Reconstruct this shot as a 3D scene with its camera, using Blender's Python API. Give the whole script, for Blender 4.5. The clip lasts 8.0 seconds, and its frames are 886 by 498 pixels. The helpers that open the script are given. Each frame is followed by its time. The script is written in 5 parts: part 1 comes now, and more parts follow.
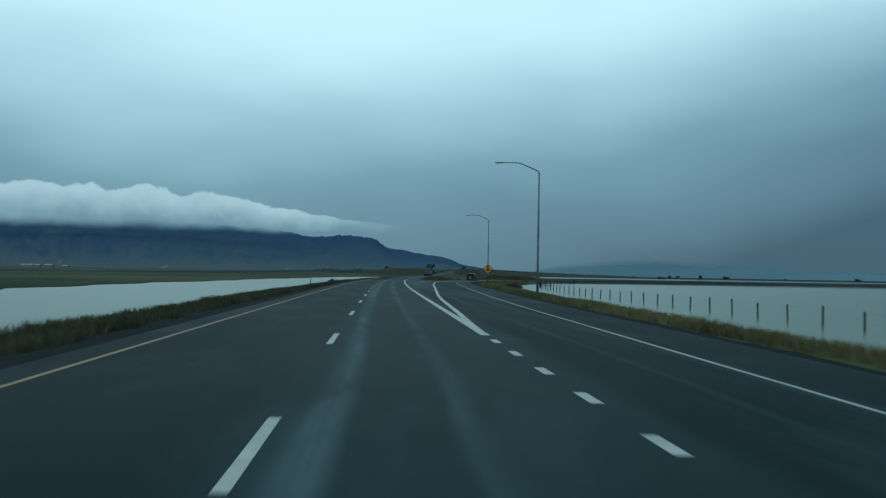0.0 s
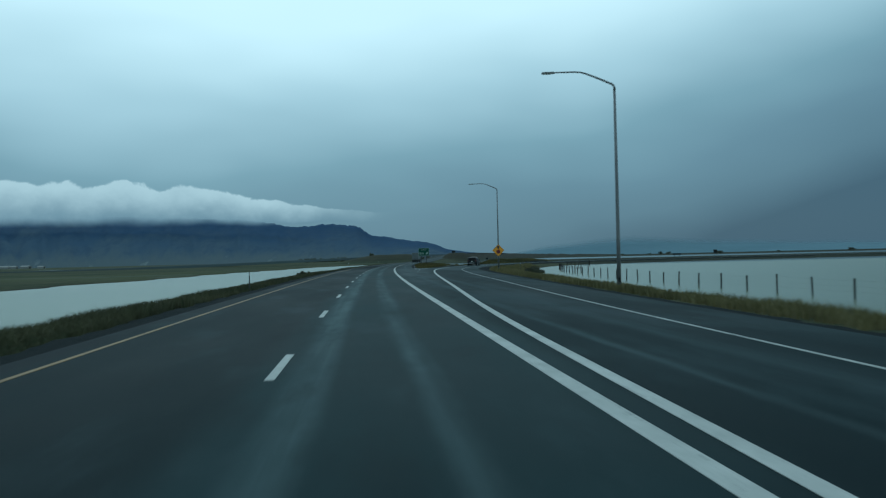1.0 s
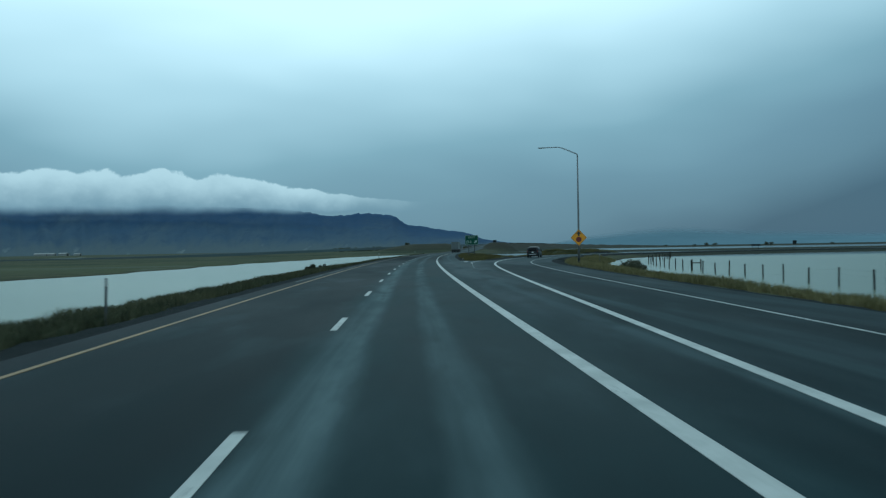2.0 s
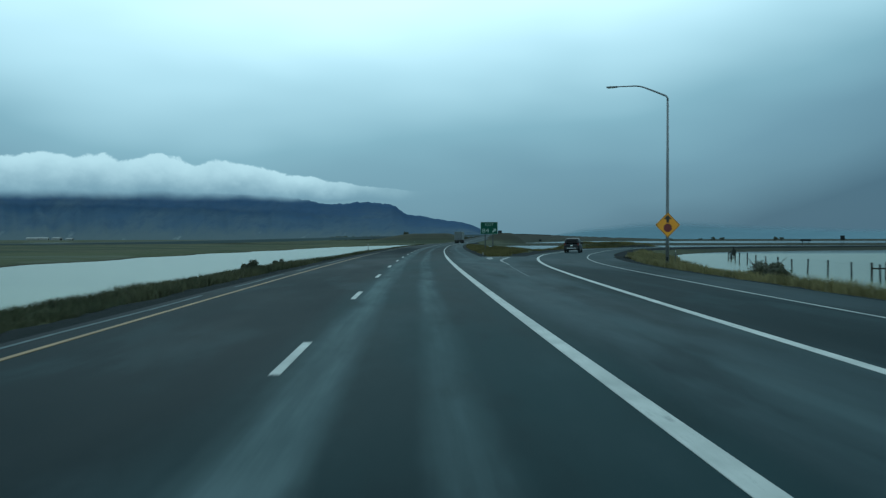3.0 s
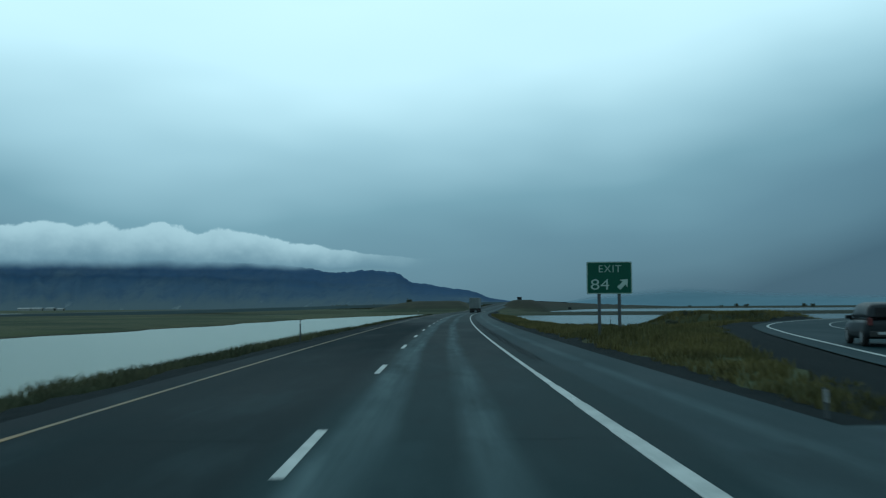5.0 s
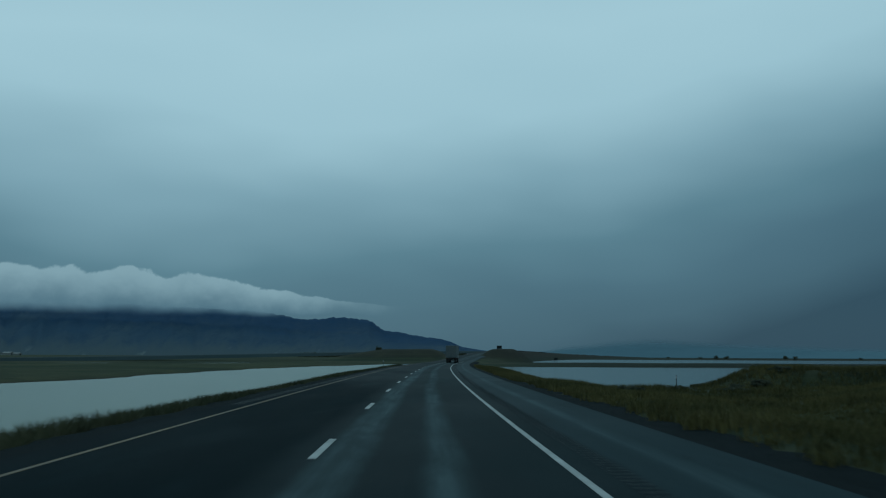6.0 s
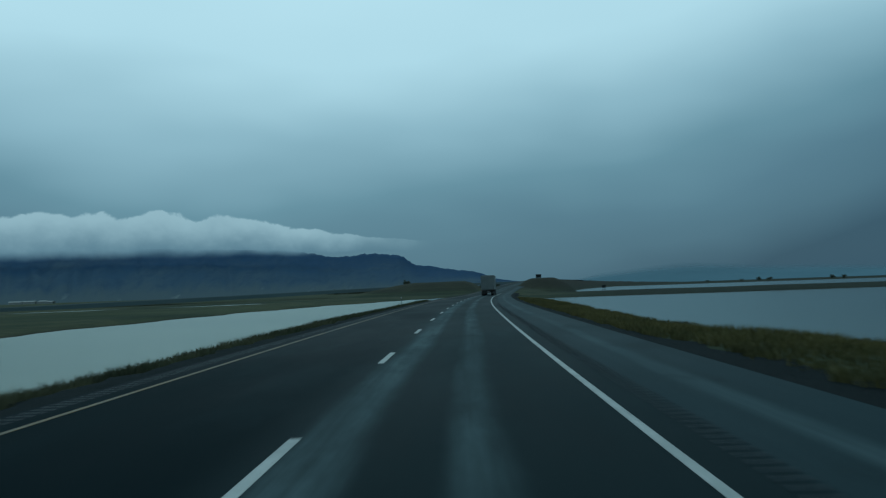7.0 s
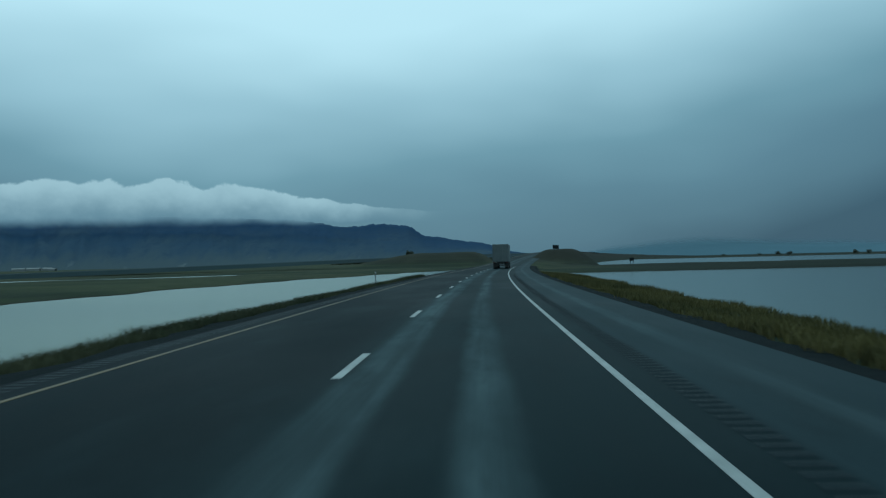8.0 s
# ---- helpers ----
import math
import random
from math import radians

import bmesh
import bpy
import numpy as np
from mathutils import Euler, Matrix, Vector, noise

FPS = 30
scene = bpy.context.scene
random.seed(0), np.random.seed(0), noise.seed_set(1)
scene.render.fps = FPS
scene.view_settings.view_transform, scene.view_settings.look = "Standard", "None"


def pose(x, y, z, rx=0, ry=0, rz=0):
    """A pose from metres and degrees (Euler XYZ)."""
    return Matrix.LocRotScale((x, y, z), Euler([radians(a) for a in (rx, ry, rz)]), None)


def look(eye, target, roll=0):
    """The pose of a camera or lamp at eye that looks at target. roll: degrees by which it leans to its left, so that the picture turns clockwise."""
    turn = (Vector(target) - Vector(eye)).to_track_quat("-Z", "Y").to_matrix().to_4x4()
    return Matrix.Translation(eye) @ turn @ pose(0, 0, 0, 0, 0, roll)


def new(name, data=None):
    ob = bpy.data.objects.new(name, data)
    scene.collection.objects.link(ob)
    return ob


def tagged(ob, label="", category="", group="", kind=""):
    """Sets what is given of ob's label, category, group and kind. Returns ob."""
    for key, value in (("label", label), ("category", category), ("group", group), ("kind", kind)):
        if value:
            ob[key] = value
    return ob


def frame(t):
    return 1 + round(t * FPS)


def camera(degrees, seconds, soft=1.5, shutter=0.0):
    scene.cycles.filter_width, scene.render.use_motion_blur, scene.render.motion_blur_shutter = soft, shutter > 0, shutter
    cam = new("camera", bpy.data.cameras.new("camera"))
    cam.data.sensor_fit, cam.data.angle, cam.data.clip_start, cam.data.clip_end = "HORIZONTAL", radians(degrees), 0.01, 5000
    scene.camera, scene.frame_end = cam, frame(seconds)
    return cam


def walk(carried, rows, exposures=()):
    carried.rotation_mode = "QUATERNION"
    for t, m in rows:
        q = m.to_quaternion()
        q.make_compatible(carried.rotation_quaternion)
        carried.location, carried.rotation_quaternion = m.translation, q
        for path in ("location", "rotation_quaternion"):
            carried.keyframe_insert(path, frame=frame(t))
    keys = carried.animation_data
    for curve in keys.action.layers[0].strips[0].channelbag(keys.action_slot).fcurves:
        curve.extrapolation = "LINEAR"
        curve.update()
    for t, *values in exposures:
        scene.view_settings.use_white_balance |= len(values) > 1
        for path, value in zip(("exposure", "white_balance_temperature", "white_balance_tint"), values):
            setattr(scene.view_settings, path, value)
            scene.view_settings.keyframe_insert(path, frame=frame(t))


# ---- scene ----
# ---------------------------------------------------------------- camera
cam = camera(54.79, 8.0, soft=1.25, shutter=0.2)
EYE = 1.535
ROWS = [
    (0.0, 1.083, -10.288, -4.030, 1.613, 1.018),
    (0.5, 1.153, 5.319, -3.305, 1.741, 0.771),
    (1.0, 1.292, 21.030, -5.081, 0.610, -1.317),
    (1.5, 1.384, 36.698, -3.165, 1.102, -2.742),
    (1.7, 1.405, 42.993, -2.928, 0.793, -1.499),
    (2.8, 1.721, 77.281, -2.584, -1.409, -0.438),
    (3.0, 1.791, 83.530, -2.752, -0.677, -0.065),
    (3.5, 2.020, 99.268, -2.246, -0.189, -0.149),
    (4.0, 2.303, 115.017, -1.976, -0.082, -0.369),
    (4.2, 2.410, 121.317, -1.829, 2.729, -1.286),
    (5.3, 3.331, 155.665, -3.351, 4.891, 1.135),
    (5.5, 3.590, 161.924, -3.985, 6.766, 2.479),
    (6.0, 4.386, 177.566, -4.198, 7.147, 0.291),
    (6.5, 5.235, 193.258, -5.346, 3.973, -1.123),
    (7.0, 6.204, 209.003, -2.157, 2.699, -1.908),
    (7.5, 7.191, 224.660, 0.646, 2.479, -0.902),
    (8.0, 8.279, 240.324, -1.494, 0.790, -1.302),
]
EXPOSURES = [(0.0, 0.06, 6170, 8), (1.0, 0.12, 6170, 8), (1.3, 0.1, 6100, 8), (1.5, 0.03, 5760, 6), (1.7, 0.1, 5900, 8), (2.0, 0.28, 6150, 8),
             (2.8, 0.42, 6170, 6), (3.5, 0.36, 6220, 6), (4.0, 0.45, 6270, 6), (4.2, 0.4, 6250, 6), (5.3, -0.15, 6000, 5), (5.5, -0.38, 5940, 5),
             (6.0, -0.67, 5880, 4), (6.5, -0.40, 5900, 4), (7.0, -0.30, 5920, 4), (7.5, -0.1, 5970, 4), (8.0, -0.10, 5950, 4)]
walk(cam, [(t, pose(x, y, EYE, 90 + p, 0, yaw) @ pose(0, 0, 0, 0, 0, roll)) for t, x, y, yaw, p, roll in ROWS], EXPOSURES)

# ---------------------------------------------------------------- sky and light
SUN_AZ, SUN_EL = 8.0, 55.0      # degrees: left of the road's heading, above the horizon


def sky():
    world = bpy.data.worlds.new("overcast_sky")
    scene.world = world
    world.use_nodes = True
    nt = world.node_tree
    nt.nodes.clear()
    N, L = nt.nodes.new, nt.links.new
    out, bg = N("ShaderNodeOutputWorld"), N("ShaderNodeBackground")
    L(bg.outputs[0], out.inputs[0])
    tc = N("ShaderNodeTexCoord")
    sep = N("ShaderNodeSeparateXYZ")
    L(tc.outputs["Generated"], sep.inputs[0])
    # cloud deck: light from above, darker and bluer towards the horizon
    noise_map = N("ShaderNodeMapping")
    noise_map.inputs["Scale"].default_value = (1.0, 1.0, 2.8)
    L(tc.outputs["Generated"], noise_map.inputs[0])
    nz = N("ShaderNodeTexNoise")
    nz.inputs["Scale"].default_value, nz.inputs["Detail"].default_value, nz.inputs["Roughness"].default_value = 2.3, 3.0, 0.42
    L(noise_map.outputs[0], nz.inputs[0])
    # height + unevenness + lighter to the left of the heading
    m1 = N("ShaderNodeMath"); m1.operation = "MULTIPLY_ADD"
    L(nz.outputs["Fac"], m1.inputs[0]); m1.inputs[1].default_value = 0.20; L(sep.outputs["Z"], m1.inputs[2])
    m2 = N("ShaderNodeMath"); m2.operation = "MULTIPLY_ADD"
    L(sep.outputs["X"], m2.inputs[0]); m2.inputs[1].default_value = -0.08; L(m1.outputs[0], m2.inputs[2])
    m3 = N("ShaderNodeMath"); m3.operation = "MULTIPLY"
    L(sep.outputs["X"], m3.inputs[0]); L(sep.outputs["X"], m3.inputs[1])
    m4 = N("ShaderNodeMath"); m4.operation = "MULTIPLY_ADD"
    m5 = N("ShaderNodeMath"); m5.operation = "MULTIPLY_ADD"
    L(sep.outputs["Z"], m5.inputs[0]); m5.inputs[1].default_value, m5.inputs[2].default_value = 2.2, -0.65
    m6 = N("ShaderNodeMath"); m6.operation = "MINIMUM"
    L(m5.outputs[0], m6.inputs[0]); m6.inputs[1].default_value = 0.0
    L(m3.outputs[0], m4.inputs[0]); L(m6.outputs[0], m4.inputs[1]); L(m2.outputs[0], m4.inputs[2])
    ramp = N("ShaderNodeValToRGB")
    L(m4.outputs[0], ramp.inputs[0])
    els = ramp.color_ramp.elements
    stops = [(0.0, (0.048, 0.110, 0.156)), (0.07, (0.096, 0.194, 0.250)), (0.13, (0.120, 0.236, 0.298)), (0.2, (0.178, 0.335, 0.40)), (0.29, (0.356, 0.57, 0.645)),
             (0.39, (0.585, 0.85, 0.92)), (0.46, (0.64, 0.91, 0.975)), (0.54, (0.60, 0.86, 0.93)), (0.66, (0.36, 0.53, 0.59)), (1.0, (0.24, 0.36, 0.41))]
    els[0].position, els[0].color = stops[0][0], (*stops[0][1], 1)
    els[1].position, els[1].color = stops[-1][0], (*stops[-1][1], 1)
    for p, c in stops[1:-1]:
        e = els.new(p)
        e.color = (*c, 1)
    # clear sky above the deck, hardly showing through
    ns = N("ShaderNodeTexSky")
    ns.sky_type, ns.sun_disc = "NISHITA", False
    ns.sun_elevation, ns.sun_rotation = radians(SUN_EL), radians(-SUN_AZ)
    scaled = N("ShaderNodeMix"); scaled.data_type = "RGBA"; scaled.blend_type = "MULTIPLY"
    scaled.inputs["Factor"].default_value = 1.0
    L(ns.outputs[0], scaled.inputs[6]); scaled.inputs[7].default_value = (0.1, 0.1, 0.1, 1)
    mix = N("ShaderNodeMix"); mix.data_type = "RGBA"
    mix.inputs["Factor"].default_value = 0.97
    L(scaled.outputs[2], mix.inputs[6]); L(ramp.outputs[0], mix.inputs[7])
    L(mix.outputs[2], bg.inputs["Color"])
    bg.inputs["Strength"].default_value = 1.0


sky()
sun_data = bpy.data.lights.new("sun", "SUN")
sun_data.energy, sun_data.angle, sun_data.color = 0.5, radians(50), (0.72, 0.95, 1.0)
sun = new("sun", sun_data)
sun.matrix_world = look((0, 0, 60), Vector((0, 0, 60)) - Vector((-math.sin(radians(SUN_AZ)) * math.cos(radians(SUN_EL)),
                        math.cos(radians(SUN_AZ)) * math.cos(radians(SUN_EL)), math.sin(radians(SUN_EL)))))

# ---------------------------------------------------------------- materials


class Mat:
    """A small wrapper round a node material."""

    def __init__(self, name, rough=0.7, metal=0.0, spec=0.5):
        self.m = bpy.data.materials.new(name)
        self.m.use_nodes = True
        self.nt = self.m.node_tree
        self.bsdf = self.nt.nodes["Principled BSDF"]
        self.out = self.nt.nodes["Material Output"]
        self.bsdf.inputs["Roughness"].default_value = rough
        self.bsdf.inputs["Metallic"].default_value = metal
        self.bsdf.inputs["Specular IOR Level"].default_value = spec

    def node(self, kind, **kw):
        n = self.nt.nodes.new(kind)
        for k, v in kw.items():
            n.inputs[k].default_value = v
        return n

    def link(self, a, b):
        self.nt.links.new(a, b)

    def coords(self, which="Object", scale=(1, 1, 1)):
        tc = self.node("ShaderNodeTexCoord")
        mp = self.node("ShaderNodeMapping", Scale=scale)
        self.link(tc.outputs[which], mp.inputs[0])
        return mp.outputs[0]

    def noise(self, vec, scale, detail=4.0, rough=0.55):
        n = self.node("ShaderNodeTexNoise", Scale=scale, Detail=detail, Roughness=rough)
        self.link(vec, n.inputs["Vector"])
        return n.outputs["Fac"]

    def math(self, op, a, b=None, c=None, clamp=False):
        n = self.node("ShaderNodeMath")
        n.operation, n.use_clamp = op, clamp
        for i, v in enumerate((a, b, c)):
            if v is None:
                continue
            if isinstance(v, (int, float)):
                n.inputs[i].default_value = v
            else:
                self.link(v, n.inputs[i])
        return n.outputs[0]

    def step(self, v, lo, hi):
        n = self.node("ShaderNodeMapRange")
        n.interpolation_type = "SMOOTHSTEP"
        self.link(v, n.inputs["Value"])
        n.inputs["From Min"].default_value, n.inputs["From Max"].default_value = lo, hi
        return n.outputs[0]

    def mix(self, fac, a, b):
        n = self.node("ShaderNodeMix")
        n.data_type = "RGBA"
        if isinstance(fac, (int, float)):
            n.inputs["Factor"].default_value = fac
        else:
            self.link(fac, n.inputs["Factor"])
        for i, v in ((6, a), (7, b)):
            if isinstance(v, tuple):
                n.inputs[i].default_value = (*v, 1)
            else:
                self.link(v, n.inputs[i])
        return n.outputs[2]

    def color(self, v):
        if isinstance(v, tuple):
            self.bsdf.inputs["Base Color"].default_value = (*v, 1)
        else:
            self.link(v, self.bsdf.inputs["Base Color"])
        return self

    def bump(self, height, strength=0.3, distance=0.02):
        n = self.node("ShaderNodeBump", Strength=strength, Distance=distance)
        self.link(height, n.inputs["Height"])
        self.link(n.outputs[0], self.bsdf.inputs["Normal"])
        return self


def plain(name, c1, c2, scale, rough=0.6, metal=0.0, bump=0.15, dist=0.004, spec=0.5):
    """Two shades mixed by a coarse and a fine noise, with a fine relief."""
    a = Mat(name, rough, metal, spec)
    v = a.coords()
    n1, n2 = a.noise(v, scale, 5), a.noise(v, scale * 9, 3)
    f = a.math("MULTIPLY_ADD", n2, 0.5, a.math("MULTIPLY", n1, 0.7))
    a.color(a.mix(a.step(f, 0.35, 0.85), c1, c2))
    a.bump(n2, bump, dist)
    return a.m


def road_paint(name, c1, c2, wear):
    """Road paint worn through to the asphalt in small chips and longer scuffs."""
    a = Mat(name, 0.6, 0, 0.3)
    v = a.coords()
    coarse, fine, scuff = a.noise(v, 1.1, 4), a.noise(v, 11.0, 4, 0.65), a.noise(a.coords("Object", (3.0, 0.35, 1)), 1.0, 4, 0.6)
    c = a.mix(a.step(a.math("MULTIPLY_ADD", fine, 0.4, a.math("MULTIPLY", coarse, 0.7)), 0.35, 0.8), c1, c2)
    gone = a.math("MULTIPLY_ADD", a.math("SUBTRACT", scuff, 0.5), 0.55, a.math("MULTIPLY_ADD", a.math("SUBTRACT", coarse, 0.5), 0.35, fine))
    a.color(a.mix(a.math("MULTIPLY", a.step(gone, wear, wear + 0.12), 0.8), c, (0.016, 0.034, 0.039)))
    a.bump(fine, 0.2, 0.003)
    return a.m


def asphalt_material():
    """Wet asphalt: UV x is metres from the lane line, UV y metres along the road."""
    a = Mat("wet_asphalt", 0.6, 0, 0.030)
    a.bsdf.inputs["Specular Tint"].default_value = (0.60, 0.97, 1.0, 1)
    uv = a.coords("UV")
    sep = a.node("ShaderNodeSeparateXYZ")
    a.link(uv, sep.inputs[0])
    u = sep.outputs["X"]
    wob = a.noise(a.coords("UV", (0.05, 0.035, 1)), 1.0, 3)
    fray = a.noise(a.coords("UV", (0.7, 0.3, 1)), 1.0, 4, 0.6)
    uu = a.math("MULTIPLY_ADD", a.math("SUBTRACT", wob, 0.5), 0.5, a.math("MULTIPLY_ADD", a.math("SUBTRACT", fray, 0.5), 0.22, u))
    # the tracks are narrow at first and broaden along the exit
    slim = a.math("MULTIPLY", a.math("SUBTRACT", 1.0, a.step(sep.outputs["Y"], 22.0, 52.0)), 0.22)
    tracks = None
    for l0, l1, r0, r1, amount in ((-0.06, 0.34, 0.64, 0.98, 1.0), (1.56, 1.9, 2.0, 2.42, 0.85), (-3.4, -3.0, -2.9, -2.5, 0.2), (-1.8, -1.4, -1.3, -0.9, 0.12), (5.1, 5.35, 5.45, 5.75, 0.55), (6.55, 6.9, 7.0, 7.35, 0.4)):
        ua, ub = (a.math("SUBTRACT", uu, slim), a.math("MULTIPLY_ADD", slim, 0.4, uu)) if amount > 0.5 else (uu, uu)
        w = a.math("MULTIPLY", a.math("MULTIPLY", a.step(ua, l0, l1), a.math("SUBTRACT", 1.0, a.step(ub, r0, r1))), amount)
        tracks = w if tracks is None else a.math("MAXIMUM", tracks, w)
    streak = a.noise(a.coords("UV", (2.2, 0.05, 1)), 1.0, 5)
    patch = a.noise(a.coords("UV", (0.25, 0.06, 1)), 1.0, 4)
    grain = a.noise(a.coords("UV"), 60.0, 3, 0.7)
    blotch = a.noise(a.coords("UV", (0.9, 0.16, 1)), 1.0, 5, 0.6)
    # wheel tracks: wear, with their wet sheen put in as paler colour
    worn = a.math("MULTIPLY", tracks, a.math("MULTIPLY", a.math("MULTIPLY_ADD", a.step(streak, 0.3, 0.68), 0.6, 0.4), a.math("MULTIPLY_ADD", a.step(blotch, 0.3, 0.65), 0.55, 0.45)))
    shoulder = a.math("MULTIPLY", a.step(uu, 4.35, 4.6), a.step(sep.outputs["Y"], 120.0, 175.0))
    base = a.mix(a.step(patch, 0.35, 0.7), (0.0042, 0.0185, 0.0215), (0.0090, 0.0310, 0.0350))
    # dimmer tone past the exit, put into the colour rather than the exposure
    dim_ahead = a.math("MULTIPLY", a.step(sep.outputs["Y"], 145.0, 190.0), a.math("MULTIPLY_ADD", a.step(sep.outputs["Y"], 212.0, 248.0), -0.2, 0.7))
    base = a.mix(dim_ahead, base, (0.0005, 0.0065, 0.0085))
    base = a.mix(a.math("MULTIPLY", shoulder, a.math("MULTIPLY_ADD", streak, 0.5, 0.3)), base, (0.024, 0.048, 0.056))
    off_lane = a.math("MULTIPLY", a.step(uu, 3.9, 4.5), a.math("SUBTRACT", 1.0, a.step(sep.outputs["Y"], 120.0, 155.0)))
    base = a.mix(a.math("MULTIPLY", off_lane, 0.6), base, (0.0005, 0.0070, 0.0092))
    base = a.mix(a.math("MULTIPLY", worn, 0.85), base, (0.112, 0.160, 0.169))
    # left lane darkened in the colour, for the dim edge of the view
    base = a.mix(a.math("MULTIPLY", a.math("SUBTRACT", 1.0, a.step(uu, -0.6, 0.1)), 0.78), base, (0.0005, 0.0070, 0.0092))
    # wet sheen of the exit lane, painted as paler patches
    sheen = a.noise(a.coords("UV", (0.3, 0.03, 1)), 1.0, 4)
    exit_lane = a.math("MULTIPLY", a.math("MULTIPLY", a.step(uu, 3.9, 4.6), a.step(sep.outputs["Y"], 8.0, 48.0)), a.math("SUBTRACT", 1.0, a.step(sep.outputs["Y"], 150.0, 175.0)))
    base = a.mix(a.math("MULTIPLY", exit_lane, a.math("MULTIPLY", a.step(sheen, 0.44, 0.64), 0.5)), base, (0.04, 0.062, 0.07))
    # sheen in front of the nose, likewise a paler base colour
    gore = a.math("MULTIPLY", a.math("MULTIPLY", a.step(uu, 4.0, 4.5), a.math("SUBTRACT", 1.0, a.step(a.math("MULTIPLY_ADD", sep.outputs["Y"], -0.035, uu), 2.6, 4.2))), a.math("MULTIPLY", a.step(sep.outputs["Y"], 40.0, 110.0), a.math("SUBTRACT", 1.0, a.step(sep.outputs["Y"], 152.0, 158.0))))
    base = a.mix(a.math("MULTIPLY", gore, a.math("MULTIPLY_ADD", a.step(blotch, 0.35, 0.7), 0.45, 0.2)), base, (0.058, 0.088, 0.096))
    outer = a.math("SUBTRACT", 1.0, a.step(a.math("MULTIPLY_ADD", streak, 0.5, u), -3.95, -3.6))
    base = a.mix(a.math("MULTIPLY", outer, 0.85), base, (0.005, 0.010, 0.0125))
    mottle = a.noise(a.coords("UV", (0.55, 0.14, 1)), 1.0, 5, 0.62)
    base = a.mix(a.math("MULTIPLY", a.step(mottle, 0.50, 0.68), a.math("MULTIPLY_ADD", dim_ahead, -0.28, 0.30)), base, (0.030, 0.056, 0.063))
    base = a.mix(a.math("MULTIPLY", a.math("SUBTRACT", 1.0, a.step(mottle, 0.34, 0.48)), 0.35), base, (0.0015, 0.0075, 0.0095))
    speck = a.step(grain, 0.55, 0.8)
    base = a.mix(a.math("MULTIPLY", speck, a.math("MULTIPLY_ADD", dim_ahead, -0.14, 0.18)), base, (0.045, 0.080, 0.090))
    a.color(base)
    r = a.math("MULTIPLY_ADD", worn, 0.18, a.math("MULTIPLY_ADD", patch, 0.25, 0.48))
    a.link(r, a.bsdf.inputs["Roughness"])
    dull = a.math("MULTIPLY", a.math("SUBTRACT", 1.0, a.math("MULTIPLY", a.step(uu, -0.7, 0.2), 0.6)), a.math("MULTIPLY", a.step(sep.outputs["Y"], 140.0, 190.0), a.math("MULTIPLY_ADD", a.step(sep.outputs["Y"], 212.0, 248.0), -0.75, 1.0)))
    dull = a.math("MAXIMUM", dull, a.math("MULTIPLY", off_lane, 0.4))
    a.link(a.math("MULTIPLY_ADD", dull, -0.024, 0.030), a.bsdf.inputs["Specular IOR Level"])
    a.bump(grain, 0.35, 0.006)
    return a.m


def ground_material():
    a = Mat("grassy_ground", 0.95, 0, 0.08)
    v = a.coords()
    big, mid, fine = a.noise(v, 0.03, 5), a.noise(v, 0.4, 5), a.noise(v, 6.0, 5, 0.7)
    field = a.noise(a.coords("Object", (0.0022, 0.011, 1)), 1.0, 4, 0.6)
    strip = a.noise(a.coords("Object", (0.0012, 0.03, 1)), 1.0, 3, 0.5)
    c = a.mix(a.step(mid, 0.35, 0.65), (0.044, 0.053, 0.029), (0.074, 0.078, 0.040))
    c = a.mix(a.step(big, 0.42, 0.62), c, (0.026, 0.040, 0.022))
    c = a.mix(a.math("MULTIPLY", a.step(field, 0.48, 0.6), 0.7), c, (0.060, 0.074, 0.034))
    c = a.mix(a.math("MULTIPLY", a.step(strip, 0.58, 0.66), 0.45), c, (0.020, 0.029, 0.023))
    c = a.mix(a.math("MULTIPLY", a.math("SUBTRACT", 1.0, a.step(a.math("MULTIPLY_ADD", mid, 0.12, strip), 0.33, 0.42)), 0.5), c, (0.105, 0.120, 0.090))
    c = a.mix(a.math("MULTIPLY", a.step(fine, 0.5, 0.75), 0.6), c, (0.018, 0.017, 0.011))
    sep = a.node("ShaderNodeSeparateXYZ")
    a.link(v, sep.inputs[0])
    marsh = a.step(a.math("MULTIPLY_ADD", big, 30.0, sep.outputs["X"]), 40.0, 75.0)
    c = a.mix(a.math("MULTIPLY", marsh, 0.85), c, (0.018, 0.024, 0.018))
    knoll = a.step(a.math("MULTIPLY_ADD", mid, 0.6, sep.outputs["Z"]), 0.4, 2.2)
    c = a.mix(a.math("MULTIPLY", knoll, 0.6), c, (0.032, 0.030, 0.024))
    shore = a.step(a.math("MULTIPLY_ADD", fine, 0.12, sep.outputs["Z"]), -0.78, -0.6)
    c = a.mix(shore, (0.022, 0.02, 0.016), c)
    a.color(c)
    a.bump(a.math("ADD", fine, mid), 0.8, 0.12)
    return a.m


